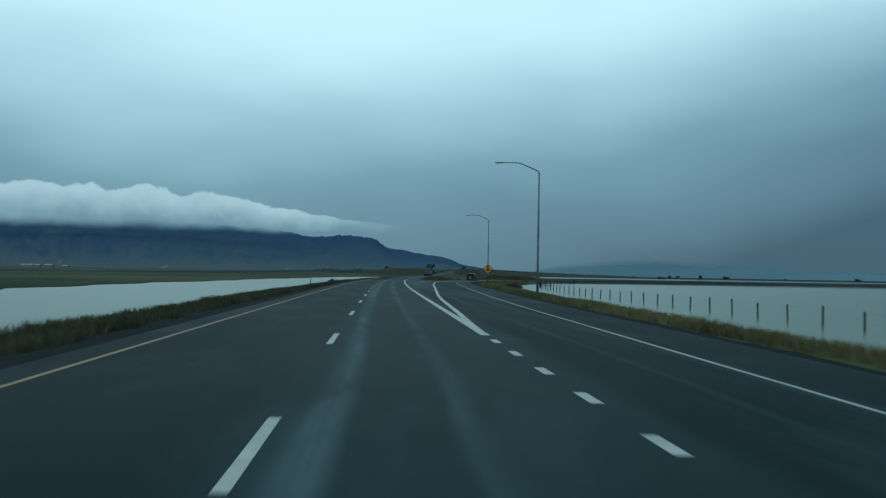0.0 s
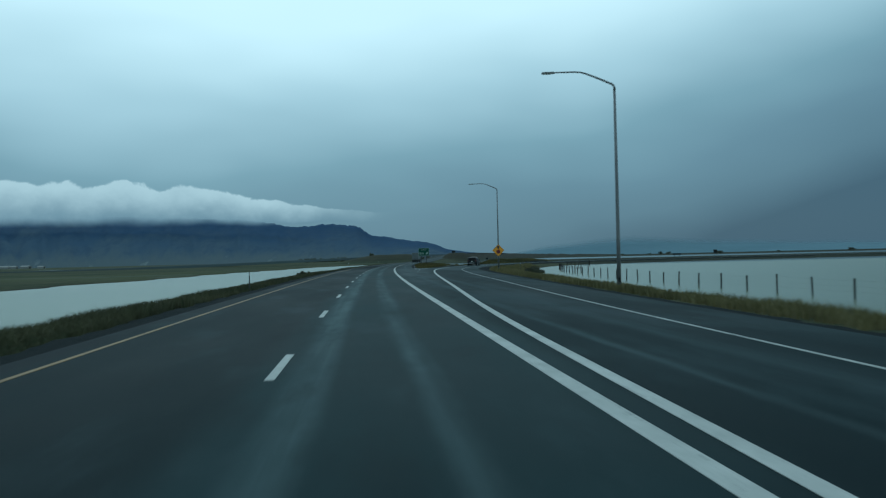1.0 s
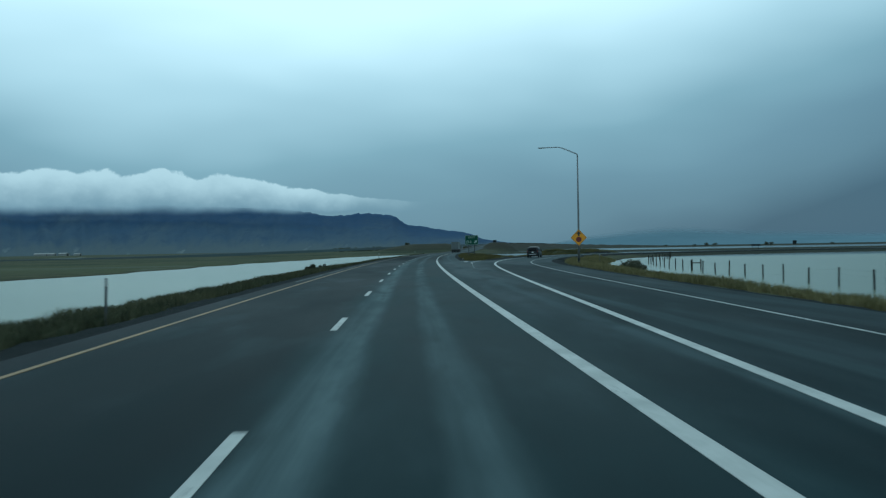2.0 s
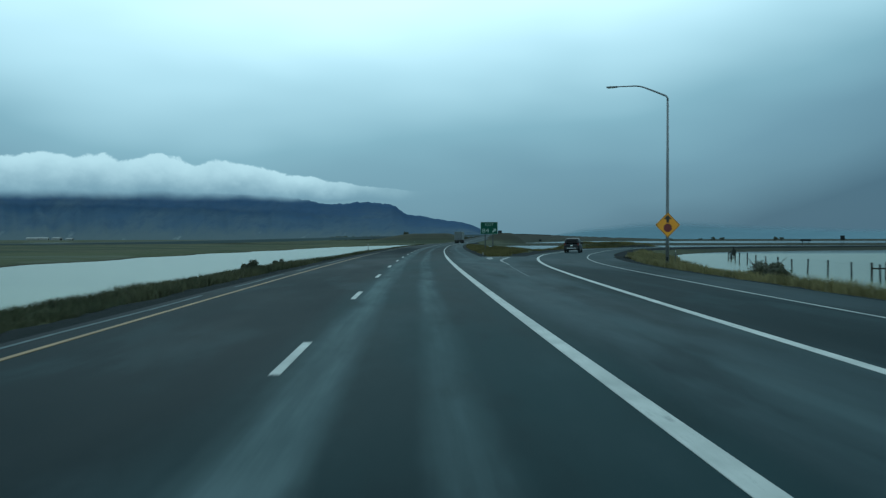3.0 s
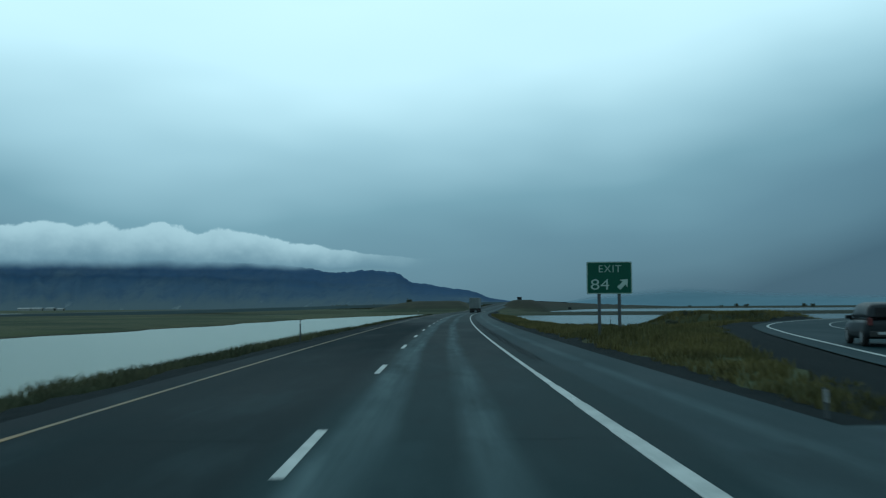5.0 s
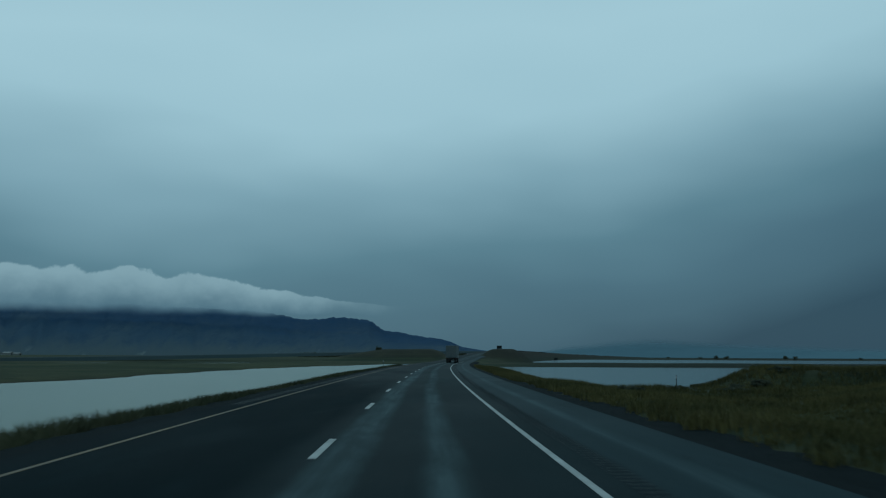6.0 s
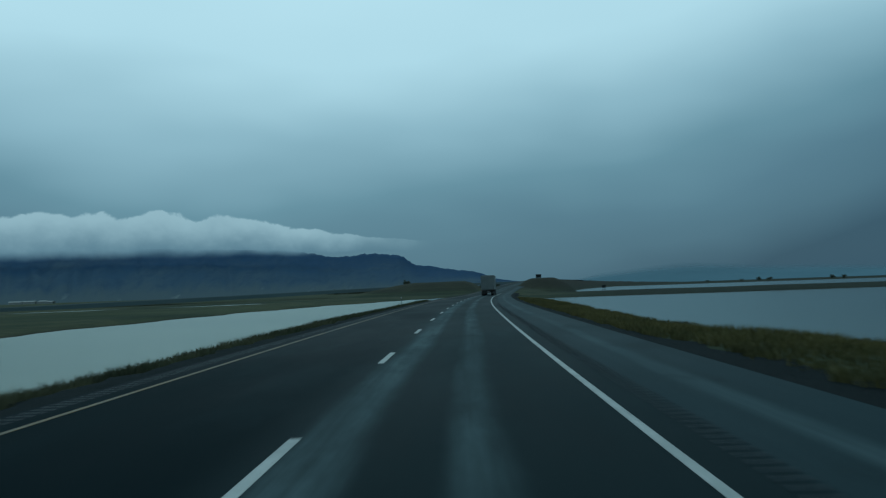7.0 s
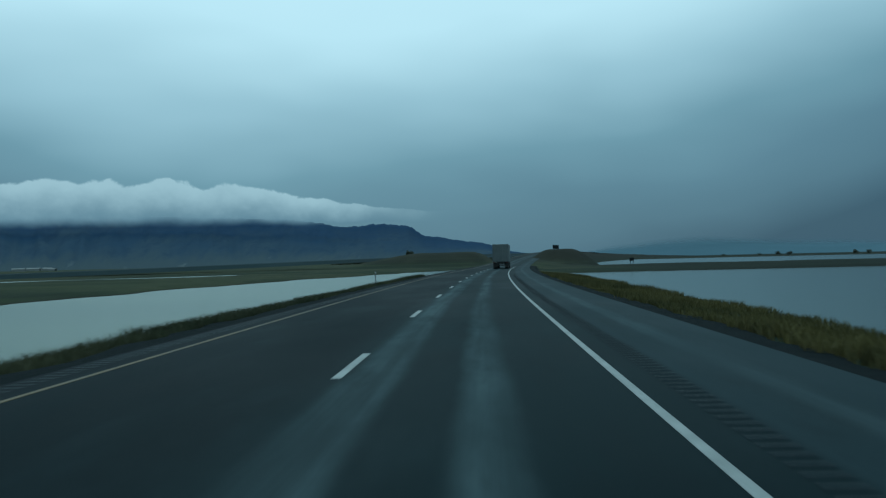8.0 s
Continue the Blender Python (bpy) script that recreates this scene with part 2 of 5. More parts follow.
def grass_material(name, green, dry, dark, straw):
    a = Mat(name, 0.85, 0, 0.2)
    v = a.coords()
    big, mid = a.noise(v, 0.11, 4), a.noise(v, 0.9, 4)
    geo = a.node("ShaderNodeNewGeometry")
    c = a.mix(a.step(big, 0.38, 0.62), green, dry)
    c = a.mix(a.math("MULTIPLY", a.step(mid, 0.45, 0.7), 0.5), c, dark)
    clump = a.noise(v, 0.33, 5, 0.6)
    c = a.mix(a.math("MULTIPLY", a.step(clump, 0.52, 0.66), 0.55), c, tuple(q * 0.75 for q in dark))
    c = a.mix(a.math("MULTIPLY", a.step(geo.outputs["Random Per Island"], 0.5, 1.0), 0.6), c, straw)
    a.color(c)
    return a.m


def water_material():
    a = Mat("shallow_flood_water", 0.22)
    v = a.coords("Object", (0.35, 1.0, 1.0))
    big = a.noise(a.coords("Object", (0.012, 0.03, 1)), 1.0, 4)
    rip = a.noise(v, 2.2, 5, 0.6)
    c = a.mix(a.step(big, 0.35, 0.7), (0.128, 0.154, 0.092), (0.164, 0.192, 0.118))
    # the pond past the exit is painted darker for the dim sky it mirrors
    sep = a.node("ShaderNodeSeparateXYZ")
    a.link(a.coords(), sep.inputs[0])
    dark_pond = a.math("MULTIPLY", a.step(sep.outputs["X"], 4.0, 14.0), a.step(sep.outputs["Y"], 205.0, 226.0))
    c = a.mix(a.math("MULTIPLY", dark_pond, 0.85), c, (0.036, 0.050, 0.036))
    a.link(a.math("MULTIPLY_ADD", dark_pond, -0.12, 0.22), a.bsdf.inputs["Roughness"])
    a.color(c)
    a.bsdf.inputs["IOR"].default_value = 1.333
    a.bump(rip, 0.5, 0.06)
    return a.m


def mountain_material(name, low, high, patchy, hazed_low):
    """A mountain side: UV x is the bearing in degrees, UV y the share of the climb. Dark blue with spurs; haze lower
    down is painted in as paler colour.
    """
    a = Mat(name, 1.0, 0, 0.05)
    v = a.coords()
    n1, n2 = a.noise(v, 0.0035, 6, 0.6), a.noise(v, 0.016, 5, 0.65)
    sep = a.node("ShaderNodeSeparateXYZ")
    a.link(a.coords("UV"), sep.inputs[0])
    climb = sep.outputs["Y"]
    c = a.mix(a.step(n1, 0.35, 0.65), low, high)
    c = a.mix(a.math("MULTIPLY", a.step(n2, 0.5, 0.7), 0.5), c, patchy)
    if hazed_low:
        lean = a.math("MULTIPLY_ADD", climb, 3.2, sep.outputs["X"])
        rib = a.node("ShaderNodeCombineXYZ")
        a.link(a.math("MULTIPLY", lean, 0.30), rib.inputs[0])
        a.link(a.math("MULTIPLY", climb, 1.3), rib.inputs[1])
        spur, fine = a.noise(rib.outputs[0], 1.0, 4, 0.55), a.noise(rib.outputs[0], 4.2, 4, 0.6)
        # haze painted into the colour: flanks pale downwards, foot palest with mist patches
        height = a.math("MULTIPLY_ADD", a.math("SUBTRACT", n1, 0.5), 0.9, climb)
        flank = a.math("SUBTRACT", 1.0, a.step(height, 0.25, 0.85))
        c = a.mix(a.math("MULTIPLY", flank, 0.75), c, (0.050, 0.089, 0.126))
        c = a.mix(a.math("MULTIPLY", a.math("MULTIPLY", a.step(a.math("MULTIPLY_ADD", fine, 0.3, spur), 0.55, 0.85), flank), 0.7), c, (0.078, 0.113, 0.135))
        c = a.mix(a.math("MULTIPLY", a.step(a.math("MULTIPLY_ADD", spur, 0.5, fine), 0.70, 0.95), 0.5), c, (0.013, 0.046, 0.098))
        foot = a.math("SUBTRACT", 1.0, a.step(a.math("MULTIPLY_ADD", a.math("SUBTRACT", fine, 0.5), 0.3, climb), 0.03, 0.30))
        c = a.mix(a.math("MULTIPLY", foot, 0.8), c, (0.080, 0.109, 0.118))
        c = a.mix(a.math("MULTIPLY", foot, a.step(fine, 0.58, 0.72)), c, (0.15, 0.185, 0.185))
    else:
        # distant haze is put into the base colour, and the summits fade out
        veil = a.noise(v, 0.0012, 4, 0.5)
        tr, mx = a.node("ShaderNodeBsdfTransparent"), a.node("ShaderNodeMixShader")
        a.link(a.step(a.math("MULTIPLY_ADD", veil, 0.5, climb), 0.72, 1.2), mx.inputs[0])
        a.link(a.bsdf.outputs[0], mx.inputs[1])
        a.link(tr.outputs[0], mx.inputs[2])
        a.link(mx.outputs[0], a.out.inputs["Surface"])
    a.color(c)
    return a.m


M = {
    "asphalt": asphalt_material(),
    "ground": ground_material(),
    "water": water_material(),
    "white": road_paint("worn_white_road_paint", (0.27, 0.295, 0.28), (0.47, 0.495, 0.47), 0.62),
    "yellow": road_paint("worn_yellow_road_paint", (0.16, 0.092, 0.028), (0.29, 0.172, 0.054), 0.56),
    "faded_yellow": road_paint("faded_yellow_road_paint", (0.12, 0.076, 0.026), (0.21, 0.138, 0.05), 0.50),
    "thin_white": road_paint("faded_white_road_paint", (0.20, 0.225, 0.215), (0.38, 0.405, 0.39), 0.54),
    "groove": plain("milled_groove", (0.005, 0.014, 0.0175), (0.010, 0.023, 0.028), 4.0, 0.8, spec=0.05),
    "groove_shine": plain("groove_water_shine", (0.016, 0.028, 0.032), (0.034, 0.050, 0.056), 2.0, 0.5, spec=0.2),
    "seam": plain("pale_seam_and_sheen", (0.045, 0.068, 0.074), (0.10, 0.132, 0.138), 1.6, 0.6, spec=0.05),
    "puddle": plain("standing_rain_water", (0.03, 0.036, 0.036), (0.05, 0.057, 0.057), 1.0, 0.34, bump=0.6, dist=0.02, spec=0.14),
    "grass": grass_material("roadside_grass", (0.108, 0.100, 0.042), (0.20, 0.172, 0.076), (0.056, 0.062, 0.028), (0.225, 0.196, 0.105)),
    "dry_grass": grass_material("dry_verge_grass", (0.074, 0.071, 0.025), (0.134, 0.113, 0.039), (0.033, 0.036, 0.015), (0.150, 0.128, 0.055)),
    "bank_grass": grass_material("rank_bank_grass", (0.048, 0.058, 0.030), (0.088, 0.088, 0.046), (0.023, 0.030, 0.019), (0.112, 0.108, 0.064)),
    "gravel": plain("dark_wet_gravel", (0.005, 0.009, 0.010), (0.012, 0.018, 0.019), 5.0, 0.9, bump=0.8, dist=0.03, spec=0.05),
    "steel": plain("galvanised_steel", (0.15, 0.165, 0.172), (0.19, 0.205, 0.212), 1.2, 0.5, 0.35),
    "dark_steel": plain("weathered_steel", (0.010, 0.015, 0.017), (0.024, 0.030, 0.031), 6.0, 0.7, 0.0, spec=0.1),
    "post_steel": plain("dull_grey_post_steel", (0.045, 0.055, 0.058), (0.085, 0.095, 0.098), 4.0, 0.6, spec=0.3),
    "wood": plain("weathered_wood_post", (0.022, 0.022, 0.019), (0.048, 0.045, 0.038), 6.0, 0.9, bump=0.5, spec=0.1),
    "sign_green": plain("green_sign_sheeting", (0.002, 0.058, 0.036), (0.003, 0.075, 0.046), 1.2, 0.5, spec=0.2),
    "sign_letter": plain("dull_white_sign_letters", (0.25, 0.36, 0.32), (0.36, 0.47, 0.42), 2.0, 0.5),
    "pale_metal": plain("pale_weathered_metal", (0.17, 0.185, 0.18), (0.25, 0.265, 0.26), 0.2, 0.6),
    "sign_white": plain("white_sign_sheeting", (0.62, 0.66, 0.62), (0.74, 0.78, 0.74), 2.0, 0.4),
    "sign_yellow": plain("amber_sign_sheeting", (0.78, 0.29, 0.010), (0.86, 0.34, 0.014), 2.0, 0.4),
    "sign_black": plain("black_sign_film", (0.012, 0.012, 0.012), (0.02, 0.02, 0.02), 3.0, 0.4),
    "sign_red": plain("dark_red_sign_film", (0.13, 0.012, 0.012), (0.18, 0.02, 0.018), 3.0, 0.4),
    "aluminium": plain("aluminium_sheet", (0.35, 0.36, 0.36), (0.45, 0.46, 0.46), 3.0, 0.45, 0.8),
    "leaf": plain("dark_bush_leaves", (0.022, 0.030, 0.014), (0.05, 0.055, 0.025), 3.0, 0.8),
    "bark": plain("dark_bark", (0.03, 0.024, 0.018), (0.06, 0.05, 0.04), 8.0, 0.95, bump=0.6),
    "car_paint": plain("dark_grey_car_paint", (0.010, 0.014, 0.017), (0.016, 0.021, 0.024), 2.0, 0.4, spec=0.2),
    "glass": plain("dark_car_glass", (0.01, 0.012, 0.014), (0.016, 0.018, 0.02), 2.0, 0.08, spec=0.25),
    "rubber": plain("tyre_rubber", (0.012, 0.012, 0.012), (0.025, 0.025, 0.024), 9.0, 0.85),
    "tail_red": plain("red_lamp_lens", (0.075, 0.008, 0.008), (0.11, 0.012, 0.010), 6.0, 0.3),
    "trailer_white": plain("dirty_grey_trailer", (0.085, 0.105, 0.107), (0.13, 0.152, 0.152), 0.9, 0.6),
    "chassis": plain("black_chassis", (0.012, 0.012, 0.012), (0.03, 0.03, 0.028), 5.0, 0.7),
    "mountain": mountain_material("haze_tinted_mountain", (0.014, 0.050, 0.108), (0.021, 0.062, 0.124), (0.034, 0.068, 0.106), True),
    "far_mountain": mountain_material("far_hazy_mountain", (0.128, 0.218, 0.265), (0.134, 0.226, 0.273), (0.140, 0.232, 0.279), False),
}

# ---------------------------------------------------------------- helpers for building


def mesh_ob(name, bm, material, parent=None, label="", smooth=False):
    me = bpy.data.meshes.new(name)
    bm.to_mesh(me)
    bm.free()
    me.materials.append(material)
    if smooth:
        me.polygons.foreach_set("use_smooth", [True] * len(me.polygons))
    ob = new(name, me)
    if parent is not None:
        ob.parent = parent
    return tagged(ob, label)


def part(name, bm, material, parent, label="", smooth=False):
    return mesh_ob(name, bm, material, parent, label, smooth)


def thing(name, m, label, category, group="", kind=""):
    ob = new(name)
    ob.empty_display_size = 0.2
    ob.matrix_world = m
    return tagged(ob, label, category, group, kind)


def box(bm, x0, x1, y0, y1, z0, z1, bevel=0.0, m=None):
    vs = bmesh.ops.create_cube(bm, size=1.0)["verts"]
    for v in vs:
        v.co = Vector(((x0 + x1) / 2 + v.co.x * (x1 - x0), (y0 + y1) / 2 + v.co.y * (y1 - y0), (z0 + z1) / 2 + v.co.z * (z1 - z0)))
    if bevel:
        es = list({e for v in vs for e in v.link_edges})
        r = bmesh.ops.bevel(bm, geom=es, offset=bevel, segments=2, affect="EDGES", profile=0.6)
        vs = list(set(r["verts"]) | {v for v in vs if v.is_valid})
    if m is not None:
        bmesh.ops.transform(bm, matrix=m, verts=vs)
    return vs


def tube(bm, pts, radii, seg=12, cap=True):
    """A round bar through points, with a radius at each."""
    rings = []
    pts = [Vector(p) for p in pts]
    up = Vector((0, 0, 1))
    for i, p in enumerate(pts):
        d = (pts[min(i + 1, len(pts) - 1)] - pts[max(i - 1, 0)]).normalized()
        a = d.cross(Vector((0, 1, 0)) if abs(d.dot(up)) > 0.95 else up).normalized()
        b = d.cross(a).normalized()
        rings.append([bm.verts.new(p + radii[i] * (math.cos(2 * math.pi * k / seg) * a + math.sin(2 * math.pi * k / seg) * b)) for k in range(seg)])
    for r0, r1 in zip(rings, rings[1:]):
        for k in range(seg):
            bm.faces.new((r0[k], r0[(k + 1) % seg], r1[(k + 1) % seg], r1[k]))
    if cap:
        bm.faces.new(rings[0][::-1])
        bm.faces.new(rings[-1])
    bmesh.ops.recalc_face_normals(bm, faces=bm.faces)


def prism(bm, outline, y0, y1, m=None):
    """A flat shape in x and z, given thickness from y0 to y1."""
    a = [bm.verts.new((x, y0, z)) for x, z in outline]
    b = [bm.verts.new((x, y1, z)) for x, z in outline]
    n = len(outline)
    bm.faces.new(a)
    bm.faces.new(b[::-1])
    for i in range(n):
        bm.faces.new((a[i], b[i], b[(i + 1) % n], a[(i + 1) % n]))
    bmesh.ops.recalc_face_normals(bm, faces=bm.faces)
    if m is not None:
        bmesh.ops.transform(bm, matrix=m, verts=a + b)


def from_arrays(name, co, faces, material, smooth=False, uv=None):
    me = bpy.data.meshes.new(name)
    me.from_pydata(co.tolist() if hasattr(co, "tolist") else co, [], faces.tolist() if hasattr(faces, "tolist") else faces)
    me.materials.append(material)
    if smooth:
        me.polygons.foreach_set("use_smooth", [True] * len(me.polygons))
    if uv is not None:
        layer = me.uv_layers.new(name="UVMap")
        idx = np.empty(len(me.loops), dtype=np.int32)
        me.loops.foreach_get("vertex_index", idx)
        layer.data.foreach_set("uv", np.asarray(uv, dtype=np.float32)[idx].ravel())
    me.update()
    return new(name, me)


# ---------------------------------------------------------------- the plan
# y runs along the road, x to its right; the dashed lane line is the road's reference.


def road_x(y):
    """x of the dashed lane line at y: straight, then a long bend to the right."""
    y = np.asarray(y, dtype=float)
    s = np.clip(y, -60, 268) / 100
    near = -0.3704 * s ** 2 + 0.9679 * s ** 3 - 0.1488 * s ** 4
    d = np.maximum(y - 268, 0)
    d1 = np.minimum(d, 500)
    return near + 0.074 * d + 0.5 * 4.5e-4 * d1 ** 2 + 4.5e-4 * 500 * np.maximum(d - 500, 0)


def smooth01(v):
    v = np.clip(v, 0, 1)
    return v * v * (3 - 2 * v)


def road_z(y):
    """Height of the main road: level, then it climbs to a crest."""
    y = np.asarray(y, dtype=float)
    return 5.2 * smooth01((y - 385) / 335)


GORE_Y = [(-80, 3.69), (11, 3.69), (26, 4.1), (42, 4.6), (52, 5.06), (59, 5.45), (70, 6.05), (90, 7.1), (108, 8.15), (121, 9.05), (132, 10.0), (145, 11.6), (157, 13.6), (166.7, 15.5), (176, 17.8)]
EDGE_Y = [(-80, 6.2), (0, 6.94), (16, 7.38), (31, 7.8), (52, 8.65), (63, 9.2), (76, 9.9), (93, 10.75), (108, 11.65), (117, 12.3), (127, 13.1), (137, 14.2), (154, 17.2), (166, 20.2), (176, 22.6)]


def curve_at(table, y):
    """A smooth curve through a short table."""
    ys, xs = np.array([p[0] for p in table], float), np.array([p[1] for p in table], float)
    y = np.asarray(y, dtype=float)
    s = np.gradient(xs, ys)
    i = np.clip(np.searchsorted(ys, y) - 1, 0, len(ys) - 2)
    h = ys[i + 1] - ys[i]
    t = np.clip((y - ys[i]) / h, 0, 1)
    return ((2 * t ** 3 - 3 * t ** 2 + 1) * xs[i] + (t ** 3 - 2 * t ** 2 + t) * h * s[i] + (-2 * t ** 3 + 3 * t ** 2) * xs[i + 1] + (t ** 3 - t ** 2) * h * s[i + 1])


RAMP_SHOULDER = 2.2
NOSE = 157.0                    # where the pavement of the exit parts from the main road
LEFT_EDGE, RIGHT_EDGE = -4.5, 6.6
RAMP_TURN = [(18.1, 166.7), (22.1, 180), (26.9, 195), (32.6, 210), (42, 226), (57, 242), (82, 257), (125, 270), (220, 282), (900, 300)]


def ramp_line():
    """Centre line of the exit ramp, with its direction."""
    pts = [((curve_at(GORE_Y, y) + curve_at(EDGE_Y, y)) / 2, y) for y in range(-60, 160, 6)]
    pts += RAMP_TURN
    out = []
    for i in range(len(pts) - 1):
        p0, p1, p2, p3 = (Vector(pts[min(max(j, 0), len(pts) - 1)]) for j in (i - 1, i, i + 1, i + 2))
        n = max(1, min(40, int((p2 - p1).length / 3)))
        for k in range(n):
            t = k / n
            out.append(0.5 * ((2 * p1) + (p2 - p0) * t + (2 * p0 - 5 * p1 + 4 * p2 - p3) * t * t + (3 * p1 - p0 - 3 * p2 + p3) * t ** 3))
    out.append(Vector(pts[-1]))
    return out


RAMP = ramp_line()
RAMP_A = np.array([tuple(p) for p in RAMP])
RAMP_LEFT, RAMP_RIGHT = 3.2, 4.4


def ramp_side(x, y):
    """Signed distance to the ramp's centre line (right positive), as arrays."""
    best, side = np.full(x.shape, 1e9), np.zeros(x.shape)
    for a, b in zip(RAMP_A[:-1:2], RAMP_A[2::2]):
        d = b - a
        l2 = d @ d
        t = np.clip(((x - a[0]) * d[0] + (y - a[1]) * d[1]) / l2, 0, 1)
        px, py = x - a[0] - t * d[0], y - a[1] - t * d[1]
        q = px * px + py * py
        s = px * d[1] - py * d[0]
        nearer = q < best
        best, side = np.where(nearer, q, best), np.where(nearer, s, side)
    return np.sqrt(best) * np.sign(side)


WATER = -0.8
LEFT_SHORE = [(-400, -37), (138, -35), (190, -34), (258, -31.5), (300, -30.5), (340, -29), (382, -24), (440, -13), (470, -7)]


def lumps(x, y, size, seed=0.0):
    return (np.sin(x / size + 1.7 * np.sin(y / size * 0.7 + seed)) * np.sin(y / size * 1.3 + 2.1 * np.sin(x / size * 0.6 + seed * 2)))


def ground_z(x, y):
    """Height of the ground: road banks, ponds and flat land."""
    x, y = np.asarray(x, dtype=float), np.asarray(y, dtype=float)
    c = road_x(y)
    u = x - c
    zr = road_z(y)
    r = ramp_side(x, y)
    # natural land, with ponds sunk into it; w > 0 on land, in metres from the shore
    left = np.maximum(curve_at(LEFT_SHORE, y) - u + 1.5 * lumps(x, y, 9), np.maximum(u - 0, y - 462))
    fenced = np.maximum(-r, x - 375 + 20 * lumps(x, y, 60))
    beyond = np.maximum.reduce([c + 4 - x, 234 - y + 1.2 * lumps(x, y, 7), y - 372 - 2 * lumps(x, y, 20), x - 700, r + 11 + 2 * lumps(x, y, 8)])
    heap = np.sqrt(((x - 41) / 13.0) ** 2 + ((y - 240) / 8.5) ** 2) + 0.05 * lumps(x, y, 2.6, 2.0)
    beyond = np.maximum(beyond, (1.0 - heap) * 9)
    strip = np.maximum.reduce([58 - x, 480 - y, y - 900, x - 900])
    across = np.abs((x + 85) * 0.646 - (y - 392) * 0.763) - 14 - 5 * lumps(x, y, 25)
    far_left = np.maximum.reduce([across, x + 26 + 0.2 * (y - 400), -170 - x])
    far_ponds = np.minimum(np.maximum.reduce([-440 - x, x + 150 + 30 * lumps(x, y, 70), np.abs(y - 615 - 0.12 * (x + 300)) - 48 - 14 * lumps(x, y, 45)]),
                           np.maximum.reduce([-900 - x, x + 420 + 40 * lumps(x, y, 90), np.abs(y - 900 + 0.1 * (x + 600)) - 60 - 20 * lumps(x, y, 60)]))
    w = np.minimum.reduce([left, fenced, beyond, strip, far_left, far_ponds])
    nat = WATER + np.clip(w * 0.11, -0.9, 0.30) + 0.08 * lumps(x, y, 14, 1.0) * (w > 2)
    # road banks
    dm = np.maximum.reduce([LEFT_EDGE - u, u - RIGHT_EDGE, np.zeros_like(u)])
    dm = np.where((y < NOSE) & (u > 0) & (r < 0), 0, dm)
    dr = np.maximum.reduce([-r - RAMP_LEFT, r - RAMP_RIGHT, np.zeros_like(u)])
    main = zr - 0.10 - dm * (0.115 + 0.05 * smooth01((y - 130) / 60) * (u < 0) + 0.035 * np.maximum(zr, 0))
    ramp = -0.10 - dr * 0.115
    bank = np.maximum(main, ramp)
    island = np.clip((y - NOSE) / 10, 0, 1) * np.clip((245 - y) / 20, 0, 1) * (u > RIGHT_EDGE) * (r < -RAMP_LEFT)
    bank = bank + 0.45 * island * np.clip(np.minimum(dm, dr) / 3, 0, 1)
    hill = 6.5 * smooth01(1.3 - np.sqrt(((x - 53.0) / 11.0) ** 2 + ((y - 515) / 30) ** 2)) - 2.0
    rise = 5.9 * smooth01(1.25 - np.sqrt(((x - 22) / 44.0) ** 2 + ((y - 545) / 30.0) ** 2)) * smooth01((-u - 7) / 12) - 1.5 + 0.15 * lumps(x, y, 6.0, 2.0)
    z = np.maximum.reduce([nat, bank, hill, rise]) + 0.03 * lumps(x, y, 2.3, 3.0) * (np.minimum(dm, dr) > 0.6)
    mound = smooth01((1.0 - heap) * 2.4)
    hollow = smooth01(1.3 - np.sqrt(((x - 27.5) / 4.6) ** 2 + ((y - 230) / 4.2) ** 2))
    dip = smooth01(1.2 - np.sqrt(((x - 22.8) / 3.2) ** 2 + ((y - 222.5) / 3.0) ** 2))
    knoll = smooth01(1.2 - np.sqrt(((x - 13.2) / 4.5) ** 2 + ((y - 184.5) / 8) ** 2)) * smooth01((u - RIGHT_EDGE) / 4)
    return z + 1.15 * mound * smooth01((-r - RAMP_LEFT - 0.5) / 4) - 0.26 * hollow - 0.9 * dip + 0.5 * knoll


def axis(lo, hi, step, out_lo, out_hi, grow=1.16):
    mid = list(np.arange(lo, hi + step / 2, step))
    a, s = [], step
    v = lo
    while v > out_lo:
        s *= grow
        v -= s
        a.append(max(v, out_lo))
    b, s, v = [], step, hi
    while v < out_hi:
        s *= grow
        v += s
        b.append(min(v, out_hi))
    return np.array(a[::-1] + mid + b)


def build_ground():
    xs, ys = axis(-46, 74, 0.8, -4700, 4700), axis(-30, 330, 1.2, -3000, 4800, 1.045)
    gx, gy = np.meshgrid(xs, ys)
    z = ground_z(gx.ravel(), gy.ravel())
    co = np.column_stack([gx.ravel(), gy.ravel(), z])
    nx, ny = len(xs), len(ys)
    i = (np.arange(ny - 1)[:, None] * nx + np.arange(nx - 1)[None, :]).ravel()
    ob = from_arrays("ground", co, np.column_stack([i, i + 1, i + nx + 1, i + nx]), M["ground"], True)
    tagged(ob, "flat olive-brown grassland with soft banks down to ponds", "ground", kind="structure")


def build_water():
    xs, ys = axis(-60, 120, 6, -1500, 1500, 1.4), axis(-60, 620, 6, -900, 1000, 1.4)
    gx, gy = np.meshgrid(xs, ys)
    nx, ny = len(xs), len(ys)
    co = np.column_stack([gx.ravel(), gy.ravel(), np.full(gx.size, WATER)])
    i = (np.arange(ny - 1)[:, None] * nx + np.arange(nx - 1)[None, :]).ravel()
    ob = from_arrays("water", co, np.column_stack([i, i + 1, i + nx + 1, i + nx]), M["water"], True)
    tagged(ob, "pale grey rippled flood water in roadside ponds", "water", kind="structure")


